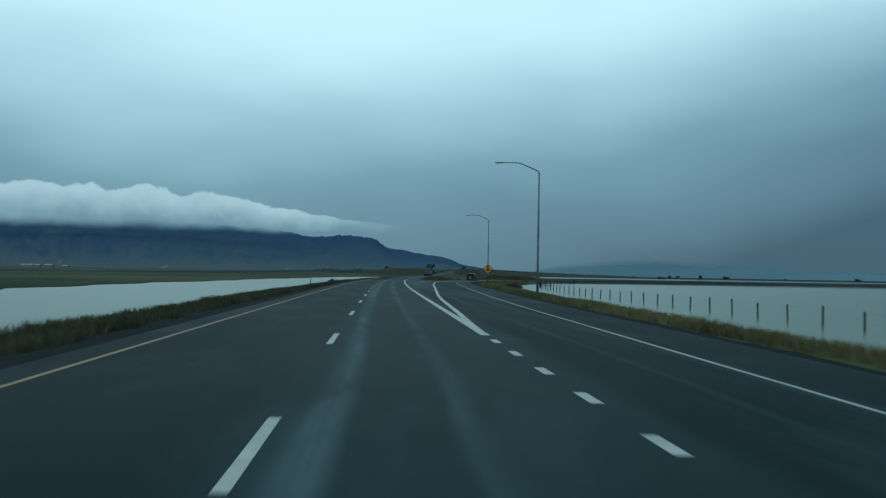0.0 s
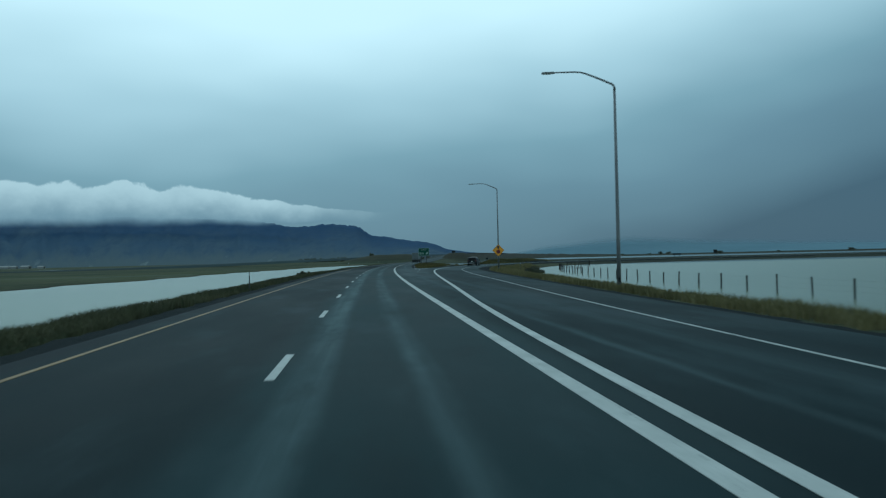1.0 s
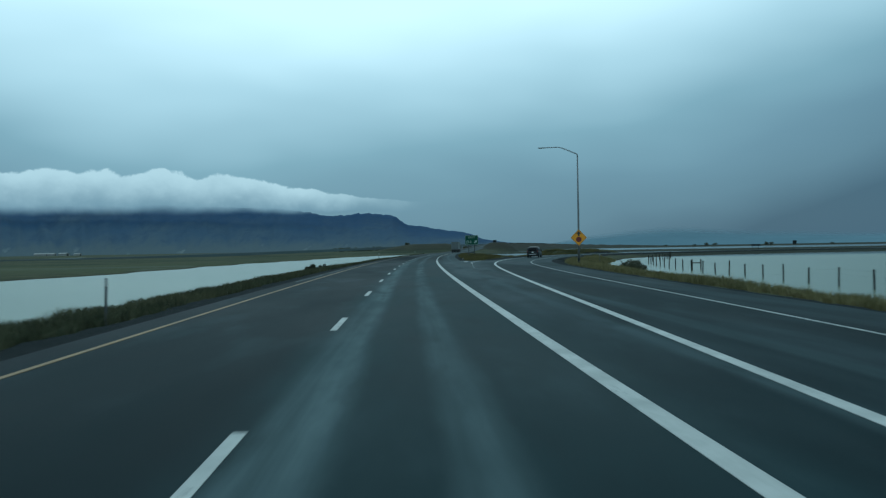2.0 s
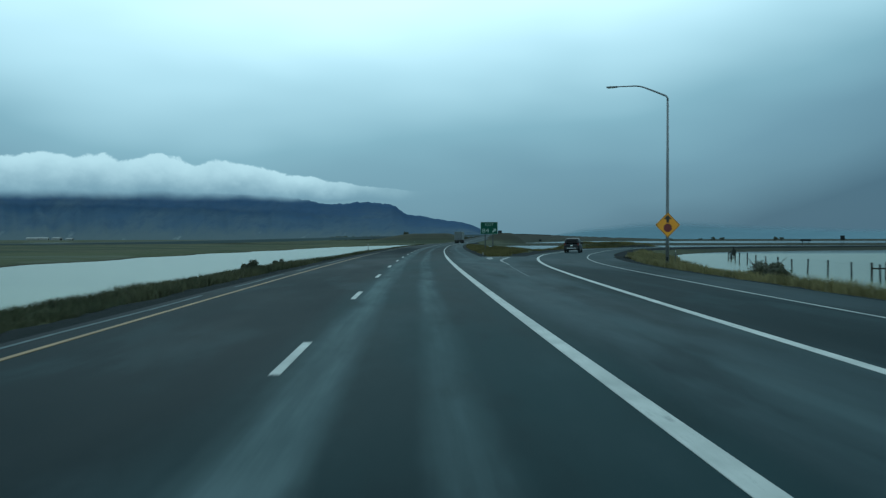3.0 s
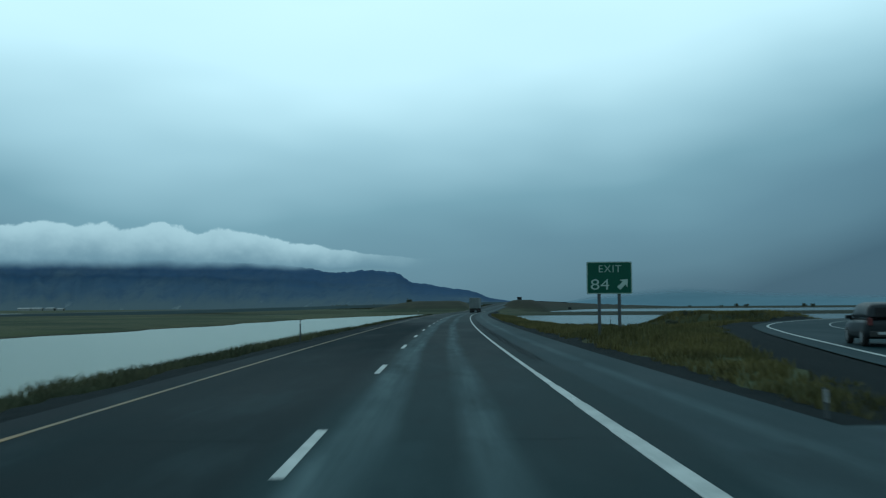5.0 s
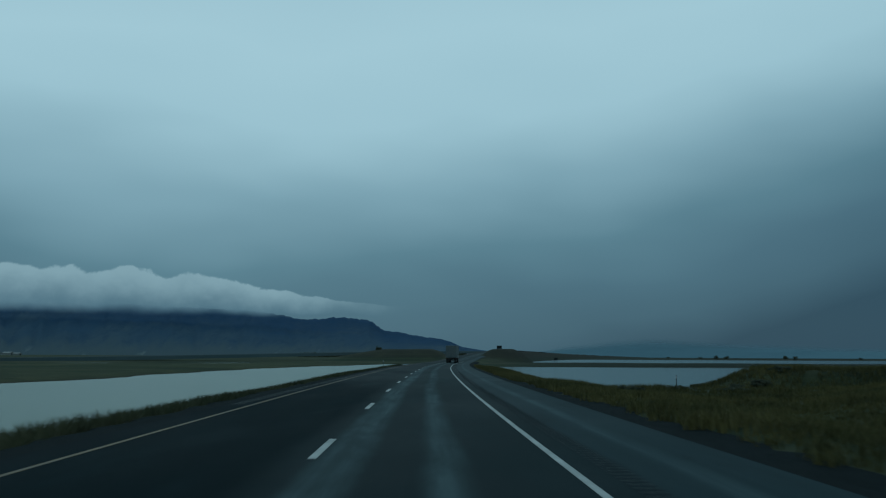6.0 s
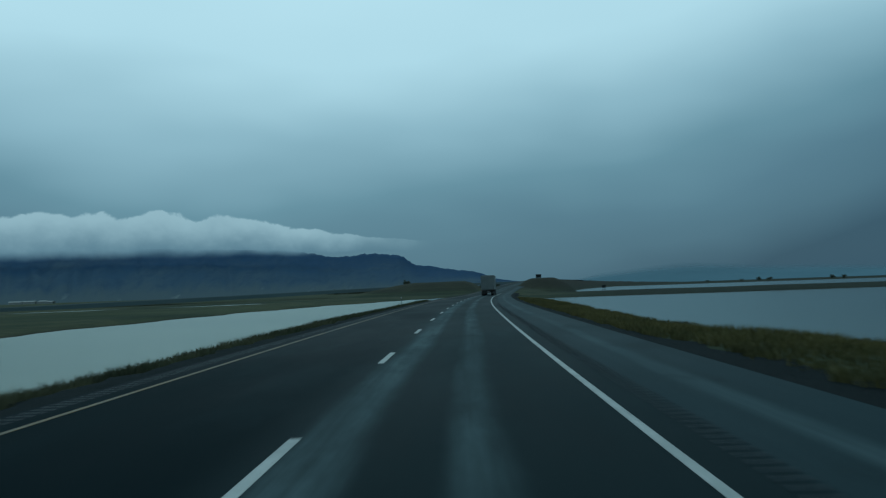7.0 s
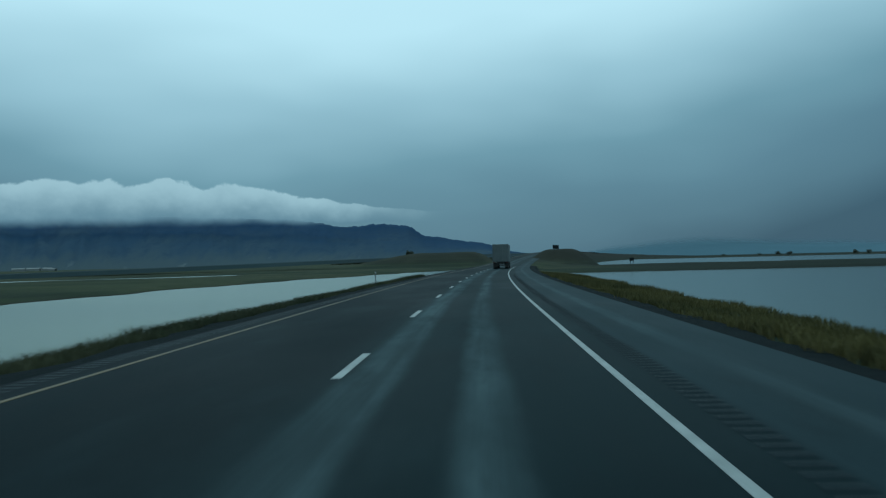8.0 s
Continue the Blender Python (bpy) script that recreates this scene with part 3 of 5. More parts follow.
def ribbon(name, rows, material, cols=8):
    """A strip: rows of (left point, right point, z), split into columns; its UV is metres across and along."""
    co, uv, faces = [], [], []
    for (lx, ly), (rx, ry), z in rows:
        for k in range(cols + 1):
            t = k / cols
            x, y = lx + (rx - lx) * t, ly + (ry - ly) * t
            co.append((x, y, z))
            uv.append((x - float(road_x(y)), y))
    n = cols + 1
    for j in range(len(rows) - 1):
        for k in range(cols):
            faces.append((j * n + k, j * n + k + 1, (j + 1) * n + k + 1, (j + 1) * n + k))
    return from_arrays(name, co, faces, material, True, uv)


def main_point(y, u):
    s = (float(road_x(y + 1)) - float(road_x(y - 1))) / 2
    k = 1 / math.hypot(1, s)
    return (float(road_x(y)) + u * k, y - u * s * k)


def ramp_point(i, off):
    a, b = RAMP[max(i - 1, 0)], RAMP[min(i + 1, len(RAMP) - 1)]
    d = (b - a).normalized()
    return (RAMP[i].x + d.y * off, RAMP[i].y - d.x * off)


def line_strip(name, pts, width, z, material, parent, label=""):
    """Road paint along points (x, y): a thin slab."""
    bm = bmesh.new()
    rows = []
    for i, (x, y) in enumerate(pts):
        a, b = Vector(pts[max(i - 1, 0)]), Vector(pts[min(i + 1, len(pts) - 1)])
        d = (b - a).normalized()
        n = Vector((d.y, -d.x)) * width / 2
        zz = z + float(road_z(y)) if abs(x - float(road_x(y))) < 7 else z
        rows.append((bm.verts.new((x - n.x, y - n.y, zz)), bm.verts.new((x + n.x, y + n.y, zz)),
                     bm.verts.new((x - n.x, y - n.y, zz - 0.006)), bm.verts.new((x + n.x, y + n.y, zz - 0.006))))
    for a, b in zip(rows, rows[1:]):
        bm.faces.new((a[0], a[1], b[1], b[0]))
        bm.faces.new((a[2], a[0], b[0], b[2]))
        bm.faces.new((a[1], a[3], b[3], b[1]))
    bm.faces.new((rows[0][0], rows[0][2], rows[0][3], rows[0][1]))
    bm.faces.new((rows[-1][0], rows[-1][1], rows[-1][3], rows[-1][2]))
    return part(name, bm, material, parent, label)


def build_road():
    rows = []
    ys = list(np.arange(-60, NOSE, 2.0)) + [NOSE]
    for y in ys:
        rx = float(curve_at(EDGE_Y, y)) + RAMP_SHOULDER
        rows.append((main_point(y, LEFT_EDGE), (rx, y), 0.0))
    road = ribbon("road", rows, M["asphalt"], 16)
    tagged(road, "wet dark asphalt highway with pale wheel tracks", "road", kind="structure")
    rows = [(main_point(y, LEFT_EDGE), main_point(y, RIGHT_EDGE), float(road_z(y)) + 0.002) for y in list(np.arange(NOSE - 0.6, 320, 3.0)) + list(np.arange(320, 900, 6.0))]
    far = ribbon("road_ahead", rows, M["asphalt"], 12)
    far.name = "road"
    tagged(far, "wet asphalt highway bending right and climbing to a crest", "road", kind="structure")
    first = next(i for i, p in enumerate(RAMP) if p.y >= NOSE - 1.5)
    rows = [(ramp_point(i, -RAMP_LEFT), ramp_point(i, RAMP_RIGHT), 0.004) for i in range(first, len(RAMP))]
    ramp = ribbon("exit_ramp", rows, M["asphalt"], 8)
    tagged(ramp, "wet asphalt exit ramp curving away to the right", "road", kind="structure")
    # paint
    P = 12.192
    y = -4.31 - 4 * P
    while y < 420:
        o = road if y < NOSE else far
        line_strip("lane_dash", [main_point(y, 0), main_point(y + 1.5, 0), main_point(y + 3.05, 0)], 0.13, 0.006, M["white"], o)
        y += P
    step = lambda a, b, d=3.0: list(np.arange(a, b, d)) + [b]
    line_strip("edge_line", [main_point(v, -3.68) for v in step(-60, NOSE)], 0.11, 0.006, M["yellow"], road, "worn yellow edge line")
    line_strip("edge_line", [main_point(v, -3.68) for v in step(NOSE, 640)], 0.095, 0.006, M["faded_yellow"], far, "worn yellow edge line")
    line_strip("gore_line", [main_point(v, 3.69) for v in step(11, NOSE)], 0.235, 0.006, M["white"], road, "broad white gore line")
    for k, w in enumerate((0.21, 0.175, 0.14)):
        line_strip("edge_line", [main_point(NOSE + 3 * k + v, 3.69) for v in (0, 1.5, 3)], w, 0.006, M["white"], far, "white edge line")
    line_strip("edge_line", [main_point(v, 3.69) for v in step(NOSE + 9, 640)], 0.112, 0.006, M["white"], far, "white edge line")
    for k in range(-6, 5):
        v = -3.06 + 2.93 * k
        if v < 9.5:
            line_strip("short_dash", [main_point(v, 3.69), main_point(v + 0.92, 3.69)], 0.16, 0.006, M["white"], road)
    gl = [(float(curve_at(GORE_Y, v)) + 0.06 - 0.08 * min(max((24 - v) / 10, 0), 1), v) for v in step(11.5, NOSE - 3)]
    line_strip("gore_line", gl, 0.2, 0.0078, M["white"], road, "broad white gore line")
    el = [(float(curve_at(EDGE_Y, v)), v) for v in step(-60, NOSE - 3)]
    line_strip("edge_line", el, 0.095, 0.006, M["thin_white"], road, "thin faded white edge line")
    line_strip("edge_line", gl[-2:] + [ramp_point(i, -2.15) for i in range(first + 2, len(RAMP) - 1)], 0.16, 0.014, M["white"], ramp, "white edge line")
    line_strip("edge_line", el[-2:] + [ramp_point(i, 2.15) for i in range(first + 2, len(RAMP) - 1)], 0.10, 0.014, M["thin_white"], ramp, "white edge line")
    return road, far, ramp


build_ground()
build_water()
ROAD, ROAD_AHEAD, EXIT_RAMP = build_road()


# ---------------------------------------------------------------- distance
RIDGE = [(-14, 0.05), (-9, 0.25), (-6.6, 0.45), (-5.4, 0.68), (-4.5, 1.04), (-2.9, 1.29), (-1.38, 1.56), (-0.2, 1.78), (0.15, 2.0), (0.4, 2.2), (1.28, 2.39), (3.1, 2.46), (4.67, 2.34), (6.16, 2.57), (7.3, 2.76),
         (10.8, 2.95), (15, 3.1), (20, 3.2), (25, 3.2), (32, 3.3), (45, 3.0), (60, 3.0), (80, 2.4), (100, 0.3)]
FAR_RIDGE = [(-75, 0.2), (-60, 0.6), (-45, 0.7), (-35, 0.6), (-29.5, 0.77), (-26, 0.94), (-23.5, 1.05), (-21.2, 1.2), (-19.5, 1.3), (-17.7, 1.38), (-15.9, 1.25), (-14, 1.0), (-12.3, 0.85), (-10.6, 0.45), (-8.5, 0.05)]
CENTRE_Y = 115.0


def build_range(name, table, r0, r1, r2, material, label, rough, seed):
    """A range of mountains round the plain: heights by bearing, with gullies down its face."""
    lo, hi = table[0][0], table[-1][0]
    az = np.arange(lo, hi + 0.01, 0.14)
    el = curve_at(table, az)
    rows = np.concatenate([np.linspace(0, 1, 26), [1.15, 1.4]])
    co, uv = [], []
    for t in rows:
        for a, e in zip(az, el):
            top = r1 * math.tan(radians(max(e, 0.0)))
            f = t ** 1.1 if t <= 1 else max(0.0, 1 - (t - 1) * 1.9)
            g = noise.fractal(Vector((a * 0.55, t * 1.6, seed)), 1.0, 2.0, 5)
            g2 = noise.fractal(Vector((a * 1.9, t * 1.2, seed + 9)), 1.0, 2.0, 4)
            r = (r0 + (r1 - r0) * t if t <= 1 else r1 + (r2 - r1) * (t - 1) / 0.4) + rough * 160 * g * math.sin(math.pi * min(t, 1))
            z = top * (f + rough * (0.10 * g + 0.05 * g2) * math.sin(math.pi * min(t, 1)) ** 0.7 + (rough * (0.02 * g2 + 0.035 * noise.fractal(Vector((a * 5.0, 0.5, seed)), 1.0, 2.0, 3) * (1.0 if a < 7 else 0.3)) if t == 1 else 0)) - (2 if t in (0, 1.4) else 0)
            b = radians(a)
            co.append((-math.sin(b) * r, CENTRE_Y + math.cos(b) * r, z))
            uv.append((a, min(t, 1.0)))
    n = len(az)
    faces = [(j * n + k, j * n + k + 1, (j + 1) * n + k + 1, (j + 1) * n + k) for j in range(len(rows) - 1) for k in range(n - 1)]
    ob = from_arrays(name, co, faces, material, True, uv)
    return tagged(ob, label, "mountain", kind="structure")


build_range("mountain_range", RIDGE, 2700, 4300, 4700, M["mountain"], "dark blue mountain ridge, painted paler with haze low down, under low cloud", 1.0, 3.0)
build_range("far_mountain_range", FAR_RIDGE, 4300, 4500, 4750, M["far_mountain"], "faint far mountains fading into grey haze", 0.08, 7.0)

CLOUD_TOP = [(-3.5, 3.0), (-1, 3.1), (0.9, 3.3), (2.4, 3.5), (4.6, 3.85), (6.9, 4.2), (8.4, 4.5), (9.3, 4.8), (10.9, 5.2), (12.6, 5.28), (13.8, 4.98), (14.7, 5.3), (15.6, 5.66), (16.4, 5.5), (17.2, 5.15), (19, 5.3), (21.1, 5.2), (22.7, 5.5), (24.4, 5.2), (25.5, 5.5), (27.2, 6.0), (30, 5.6), (40, 5.2), (60, 4.8)]


def cloud_material():
    """Lit cloud: UVMap holds bearing and height in degrees, Bank the bearing and the share of the bank's own height."""
    a = Mat("cloud_bank", 1.0, 0, 0)
    a.nt.nodes.remove(a.bsdf)
    deg = a.node("ShaderNodeUVMap")
    deg.uv_map = "UVMap"
    bank = a.node("ShaderNodeUVMap")
    bank.uv_map = "Bank"
    sep = a.node("ShaderNodeSeparateXYZ")
    a.link(bank.outputs[0], sep.inputs[0])
    h = sep.outputs["Y"]
    warp = a.node("ShaderNodeTexNoise", Scale=0.9, Detail=3.0)
    a.link(deg.outputs[0], warp.inputs["Vector"])
    shift = a.node("ShaderNodeVectorMath")
    shift.operation = "MULTIPLY_ADD"
    a.link(warp.outputs["Color"], shift.inputs[0])
    shift.inputs[1].default_value = (0.7, 0.7, 0)
    a.link(deg.outputs[0], shift.inputs[2])
    billows = []
    for scale, rand in ((0.75, 1.0), (1.9, 1.0), (4.6, 1.0)):
        v = a.node("ShaderNodeTexVoronoi", Scale=scale, Randomness=rand)
        v.feature = "SMOOTH_F1"
        v.inputs["Smoothness"].default_value = 0.6
        a.link(shift.outputs[0], v.inputs["Vector"])
        billows.append(a.math("SUBTRACT", 0.75, v.outputs["Distance"]))
    billow = a.math("MULTIPLY_ADD", billows[2], 0.22, a.math("MULTIPLY_ADD", billows[1], 0.35, billows[0]))
    soft = a.noise(deg.outputs[0], 0.45, 3, 0.5)
    # the cloud's light is painted: brighter tops, greyer base, given off as emission
    tone = a.math("MULTIPLY_ADD", billow, 0.14, a.math("MULTIPLY_ADD", a.math("SUBTRACT", soft, 0.5), 0.3, h))
    c = a.mix(a.step(tone, 0.1, 0.95), (0.135, 0.25, 0.315), (0.38, 0.56, 0.615))
    e = a.node("ShaderNodeEmission", Strength=1.0)
    a.link(c, e.inputs["Color"])
    tr = a.node("ShaderNodeBsdfTransparent")
    low = a.step(a.math("MULTIPLY_ADD", a.math("SUBTRACT", soft, 0.5), 0.16, h), 0.0, 0.24)
    top = a.math("SUBTRACT", 1.0, a.step(a.math("MULTIPLY_ADD", billow, -0.17, h), 0.76, 0.83))
    end = a.step(a.math("MULTIPLY_ADD", a.math("SUBTRACT", soft, 0.5), 5.0, sep.outputs["X"]), -2.5, 8.0)
    alpha = a.math("MULTIPLY", a.math("MULTIPLY", low, top), end, clamp=True)
    mx = a.node("ShaderNodeMixShader")
    a.link(alpha, mx.inputs[0])
    a.link(tr.outputs[0], mx.inputs[1])
    a.link(e.outputs[0], mx.inputs[2])
    a.link(mx.outputs[0], a.out.inputs["Surface"])
    return a.m


def build_cloud_bank():
    """A bank of low cloud lying along the ridge, far behind everything else."""
    r = 3720.0
    az = np.arange(CLOUD_TOP[0][0], CLOUD_TOP[-1][0], 0.08)
    top = curve_at(CLOUD_TOP, az)
    co, uv, rel = [], [], []
    rows = np.linspace(0, 1, 24)
    for t in rows:
        for a, e in zip(az, top):
            base = 2.42 + 0.05 * math.sin(a * 0.7)
            el = base + (e + 0.30 - base) * t
            rr = r - 60 * math.sin(math.pi * t)
            b = radians(a)
            co.append((-math.sin(b) * rr, CENTRE_Y + math.cos(b) * rr, rr * math.tan(radians(el))))
            uv.append((a, el * 1.25))
            rel.append((a, t))
    n = len(az)
    faces = [(j * n + k, j * n + k + 1, (j + 1) * n + k + 1, (j + 1) * n + k) for j in range(len(rows) - 1) for k in range(n - 1)]
    ob = from_arrays("backdrop_cloud", co, faces, cloud_material(), True, uv)
    layer = ob.data.uv_layers.new(name="Bank")
    idx = np.empty(len(ob.data.loops), dtype=np.int32)
    ob.data.loops.foreach_get("vertex_index", idx)
    layer.data.foreach_set("uv", np.asarray(rel, dtype=np.float32)[idx].ravel())
    tagged(ob, "low white cloud bank lying along the mountain ridge", "cloud", kind="structure")


build_cloud_bank()

# ---------------------------------------------------------------- roadside strips


def gravel_strip(name, pts_in, pts_out, seed, label):
    """A strip of wet gravel between pavement and grass, with an uneven outer edge."""
    rng = np.random.default_rng(seed)
    a, b = np.array(pts_in), np.array(pts_out)
    k = rng.uniform(0.75, 1.25, len(a))[:, None]
    q = np.array([0, 0.35, 0.7, 1.0])[None, :] * k
    x, y = a[:, :1] + (b - a)[:, :1] * q, a[:, 1:] + (b - a)[:, 1:] * q
    z = ground_z(x.ravel(), y.ravel()).reshape(x.shape)
    z0 = z[:, :1] + 0.06
    zz = np.maximum(z + 0.035, z0 - 0.12 * q) + rng.uniform(-0.015, 0.02, z.shape)
    zz[:, 0], zz[:, 3] = z0[:, 0], z[:, 3] - 0.02
    co, faces = np.stack([x, y, zz], -1).reshape(-1, 3), []
    for j in range(len(pts_in) - 1):
        for k in range(3):
            faces.append((j * 4 + k, j * 4 + k + 1, (j + 1) * 4 + k + 1, (j + 1) * 4 + k))
    ob = from_arrays(name, co, faces, M["gravel"])
    tagged(ob, label, "gravel", kind="stuff")


def frange(a, b, d):
    return [float(v) for v in np.arange(a, b, d)] + [b]


ys_all = frange(-40, 420, 0.9)
gravel_strip("gravel_verge", [main_point(v, LEFT_EDGE + 0.02) for v in ys_all], [main_point(v, LEFT_EDGE - 1.7) for v in ys_all], 1, "dark wet gravel along the asphalt edge")
ys_r = frange(NOSE + 0.5, 420, 0.9)
gravel_strip("gravel_verge", [main_point(v, RIGHT_EDGE - 0.02) for v in ys_r], [main_point(v, RIGHT_EDGE + 1.4) for v in ys_r], 2, "dark wet gravel along the asphalt edge")
ys_e = frange(-40, NOSE, 0.9)
gravel_strip("gravel_verge", [(float(curve_at(EDGE_Y, v)) + RAMP_SHOULDER - 0.02, v) for v in ys_e], [(float(curve_at(EDGE_Y, v)) + RAMP_SHOULDER + 1.5, v) for v in ys_e], 3, "dark wet gravel along the asphalt edge")
first_r = next(i for i, p in enumerate(RAMP) if p.y >= NOSE + 1)
idx = range(first_r, min(first_r + 60, len(RAMP)))
gravel_strip("gravel_verge", [ramp_point(i, RAMP_RIGHT - 0.02) for i in idx], [ramp_point(i, RAMP_RIGHT + 1.5) for i in idx], 4, "dark wet gravel along the ramp edge")
idx = range(next(i for i, p in enumerate(RAMP) if p.y >= NOSE - 5), idx.stop)
gravel_strip("gravel_verge", [ramp_point(i, -RAMP_LEFT + 0.02) for i in idx], [ramp_point(i, -RAMP_LEFT - 3.2) for i in idx], 5, "dark wet gravel along the ramp edge")


def rumble(u0, u1, a, b, parent, wet=False):
    """Milled rumble bars across the shoulder: flat dark bars for the grooves, paler ones painted for water shining in
    them.
    """
    co, faces = [], []
    y = a
    while y < b:
        for dy, w, z in ((0.0, 0.07, 0.0065), (0.07, 0.045, 0.010)) if wet else ((0.0, 0.11, 0.0065), (0.11, 0.02, 0.010)):
            p = [main_point(y + dy, u0), main_point(y + dy, u1), main_point(y + dy + w, u1), main_point(y + dy + w, u0)]
            n = len(co)
            co += [(q[0], q[1], z + float(road_z(y))) for q in p]
            faces.append((n, n + 1, n + 2, n + 3))
        y += 0.31
    ob = from_arrays("rumble_strip", co, faces, M["groove"])
    ob.data.materials.append(M["groove_shine"])
    ob.data.polygons.foreach_set("material_index", [i % 2 for i in range(len(faces))])
    ob.parent = parent
    tagged(ob, "milled rumble strip grooves", kind="stuff")


rumble(4.12, 4.45, NOSE + 14, 330, ROAD_AHEAD)
rumble(-4.38, -4.02, 205, 330, ROAD_AHEAD, True)


def puddle(cx, cy, rx, ry, seed, turn=0.0, z=0.005):
    bm = bmesh.new()
    rnd = random.Random(seed)
    n = 40
    ph = [rnd.uniform(0, 6.28) for _ in range(4)]
    vs = []
    for k in range(n):
        a = 2 * math.pi * k / n
        r = 1 + 0.22 * math.sin(2 * a + ph[0]) + 0.16 * math.sin(3 * a + ph[1]) + 0.08 * math.sin(7 * a + ph[2])
        x, y = rx * r * math.cos(a), ry * r * math.sin(a)
        vs.append(bm.verts.new((cx + x * math.cos(turn) - y * math.sin(turn), cy + x * math.sin(turn) + y * math.cos(turn), z)))
    bm.faces.new(vs)
    mesh_ob("puddle", bm, M["puddle"], None, "shallow rain puddle lying on wet asphalt")["category"] = "puddle"


puddle(8.7, 150.6, 0.3, 3.0, 5, -0.12)
puddle(9.75, 155.0, 1.05, 0.36, 8, 0.3, 0.010)
# damp streaks by the yellow line, their sheen put in as pale colour
for py, half in ((101, 6.0), (116, 5.0), (129, 4.5), (143, 5.5)):
    line_strip("damp_sheen", [main_point(py + half * q, -4.2 + 0.04 * math.sin(q * 3 + py)) for q in (-1, -0.6, -0.2, 0.2, 0.6, 1)], 0.09, 0.0065, M["seam"], ROAD, "damp streak beside the edge line, its sheen painted pale")
# the pale colour stands in for the sky reflected along this wet line
line_strip("pavement_joint", [(10.35, 154.35), (11.4, 153.65), (12.4, 153.05), (13.2, 152.7)], 0.2, 0.0065, M["seam"], ROAD, "wet joint across the gore, its reflection painted pale")


def wet_streak(pts):
    """A runnel of standing water along the pavement seam, broad at its head and thinning out: points (x, y, width)."""
    rnd = random.Random(4)
    bm = bmesh.new()
    rows = []
    for (ax, ay, aw), (bx, by, bw) in zip(pts, pts[1:]):
        for k in range(6):
            t = k / 6
            x, y, w = ax + (bx - ax) * t, ay + (by - ay) * t, (aw + (bw - aw) * t) * rnd.uniform(0.75, 1.2)
            rows.append((bm.verts.new((x - w / 2, y, 0.015)), bm.verts.new((x + w / 2, y, 0.015))))
    for a, b in zip(rows, rows[1:]):
        bm.faces.new((a[0], a[1], b[1], b[0]))
    mesh_ob("puddle", bm, M["puddle"], None, "thin runnel of rain water along the pavement seam")["category"] = "puddle"


wet_streak([(10.7, 154.0, 0.28), (9.7, 149.0, 0.32), (8.9, 144.6, 0.24), (8.5, 140.5, 0.15), (8.3, 136.5, 0.09), (7.95, 132.0, 0.05)])
line_strip("pavement_seam", [(7.9, 131.5), (7.7, 129.0), (7.5, 126.0), (7.2, 122.0), (6.95, 118.0)], 0.09, 0.0065, M["seam"], ROAD, "pale seam between two asphalt lanes")

# opposite carriageway, far across the pond
OPP = [(-230, 100), (-190, 260), (-150, 370), (-100, 460), (-45, 540), (10, 620), (60, 700), (105, 790)]


def opposite_road():
    pts = [Vector(p) for p in OPP]
    line = []
    for i in range(len(pts) - 1):
        for k in range(14):
            t = k / 14
            p0, p1, p2, p3 = pts[max(i - 1, 0)], pts[i], pts[i + 1], pts[min(i + 2, len(pts) - 1)]
            line.append(0.5 * ((2 * p1) + (p2 - p0) * t + (2 * p0 - 5 * p1 + 4 * p2 - p3) * t * t + (3 * p1 - p0 - 3 * p2 + p3) * t ** 3))
    co, faces, uv = [], [], []
    for i, p in enumerate(line):
        d = (line[min(i + 1, len(line) - 1)] - line[max(i - 1, 0)]).normalized()
        n = Vector((d.y, -d.x))
        zc = 0.0 + float(road_z(p.y)) * 0.9
        for off, dz in ((-9, -1.2), (-5.5, 0), (5.5, 0), (9, -1.2)):
            q = p + n * off
            co.append((q.x, q.y, zc + dz))
            uv.append((3.0 + off * 0.05, 40 + p.y * 0.1))
    for j in range(len(line) - 1):
        for k in range(3):
            faces.append((j * 4 + k, j * 4 + k + 1, (j + 1) * 4 + k + 1, (j + 1) * 4 + k))
    ob = from_arrays("road", co, faces, M["asphalt"], False, uv)
    tagged(ob, "opposite asphalt carriageway on a low bank", "road", kind="structure")


opposite_road()

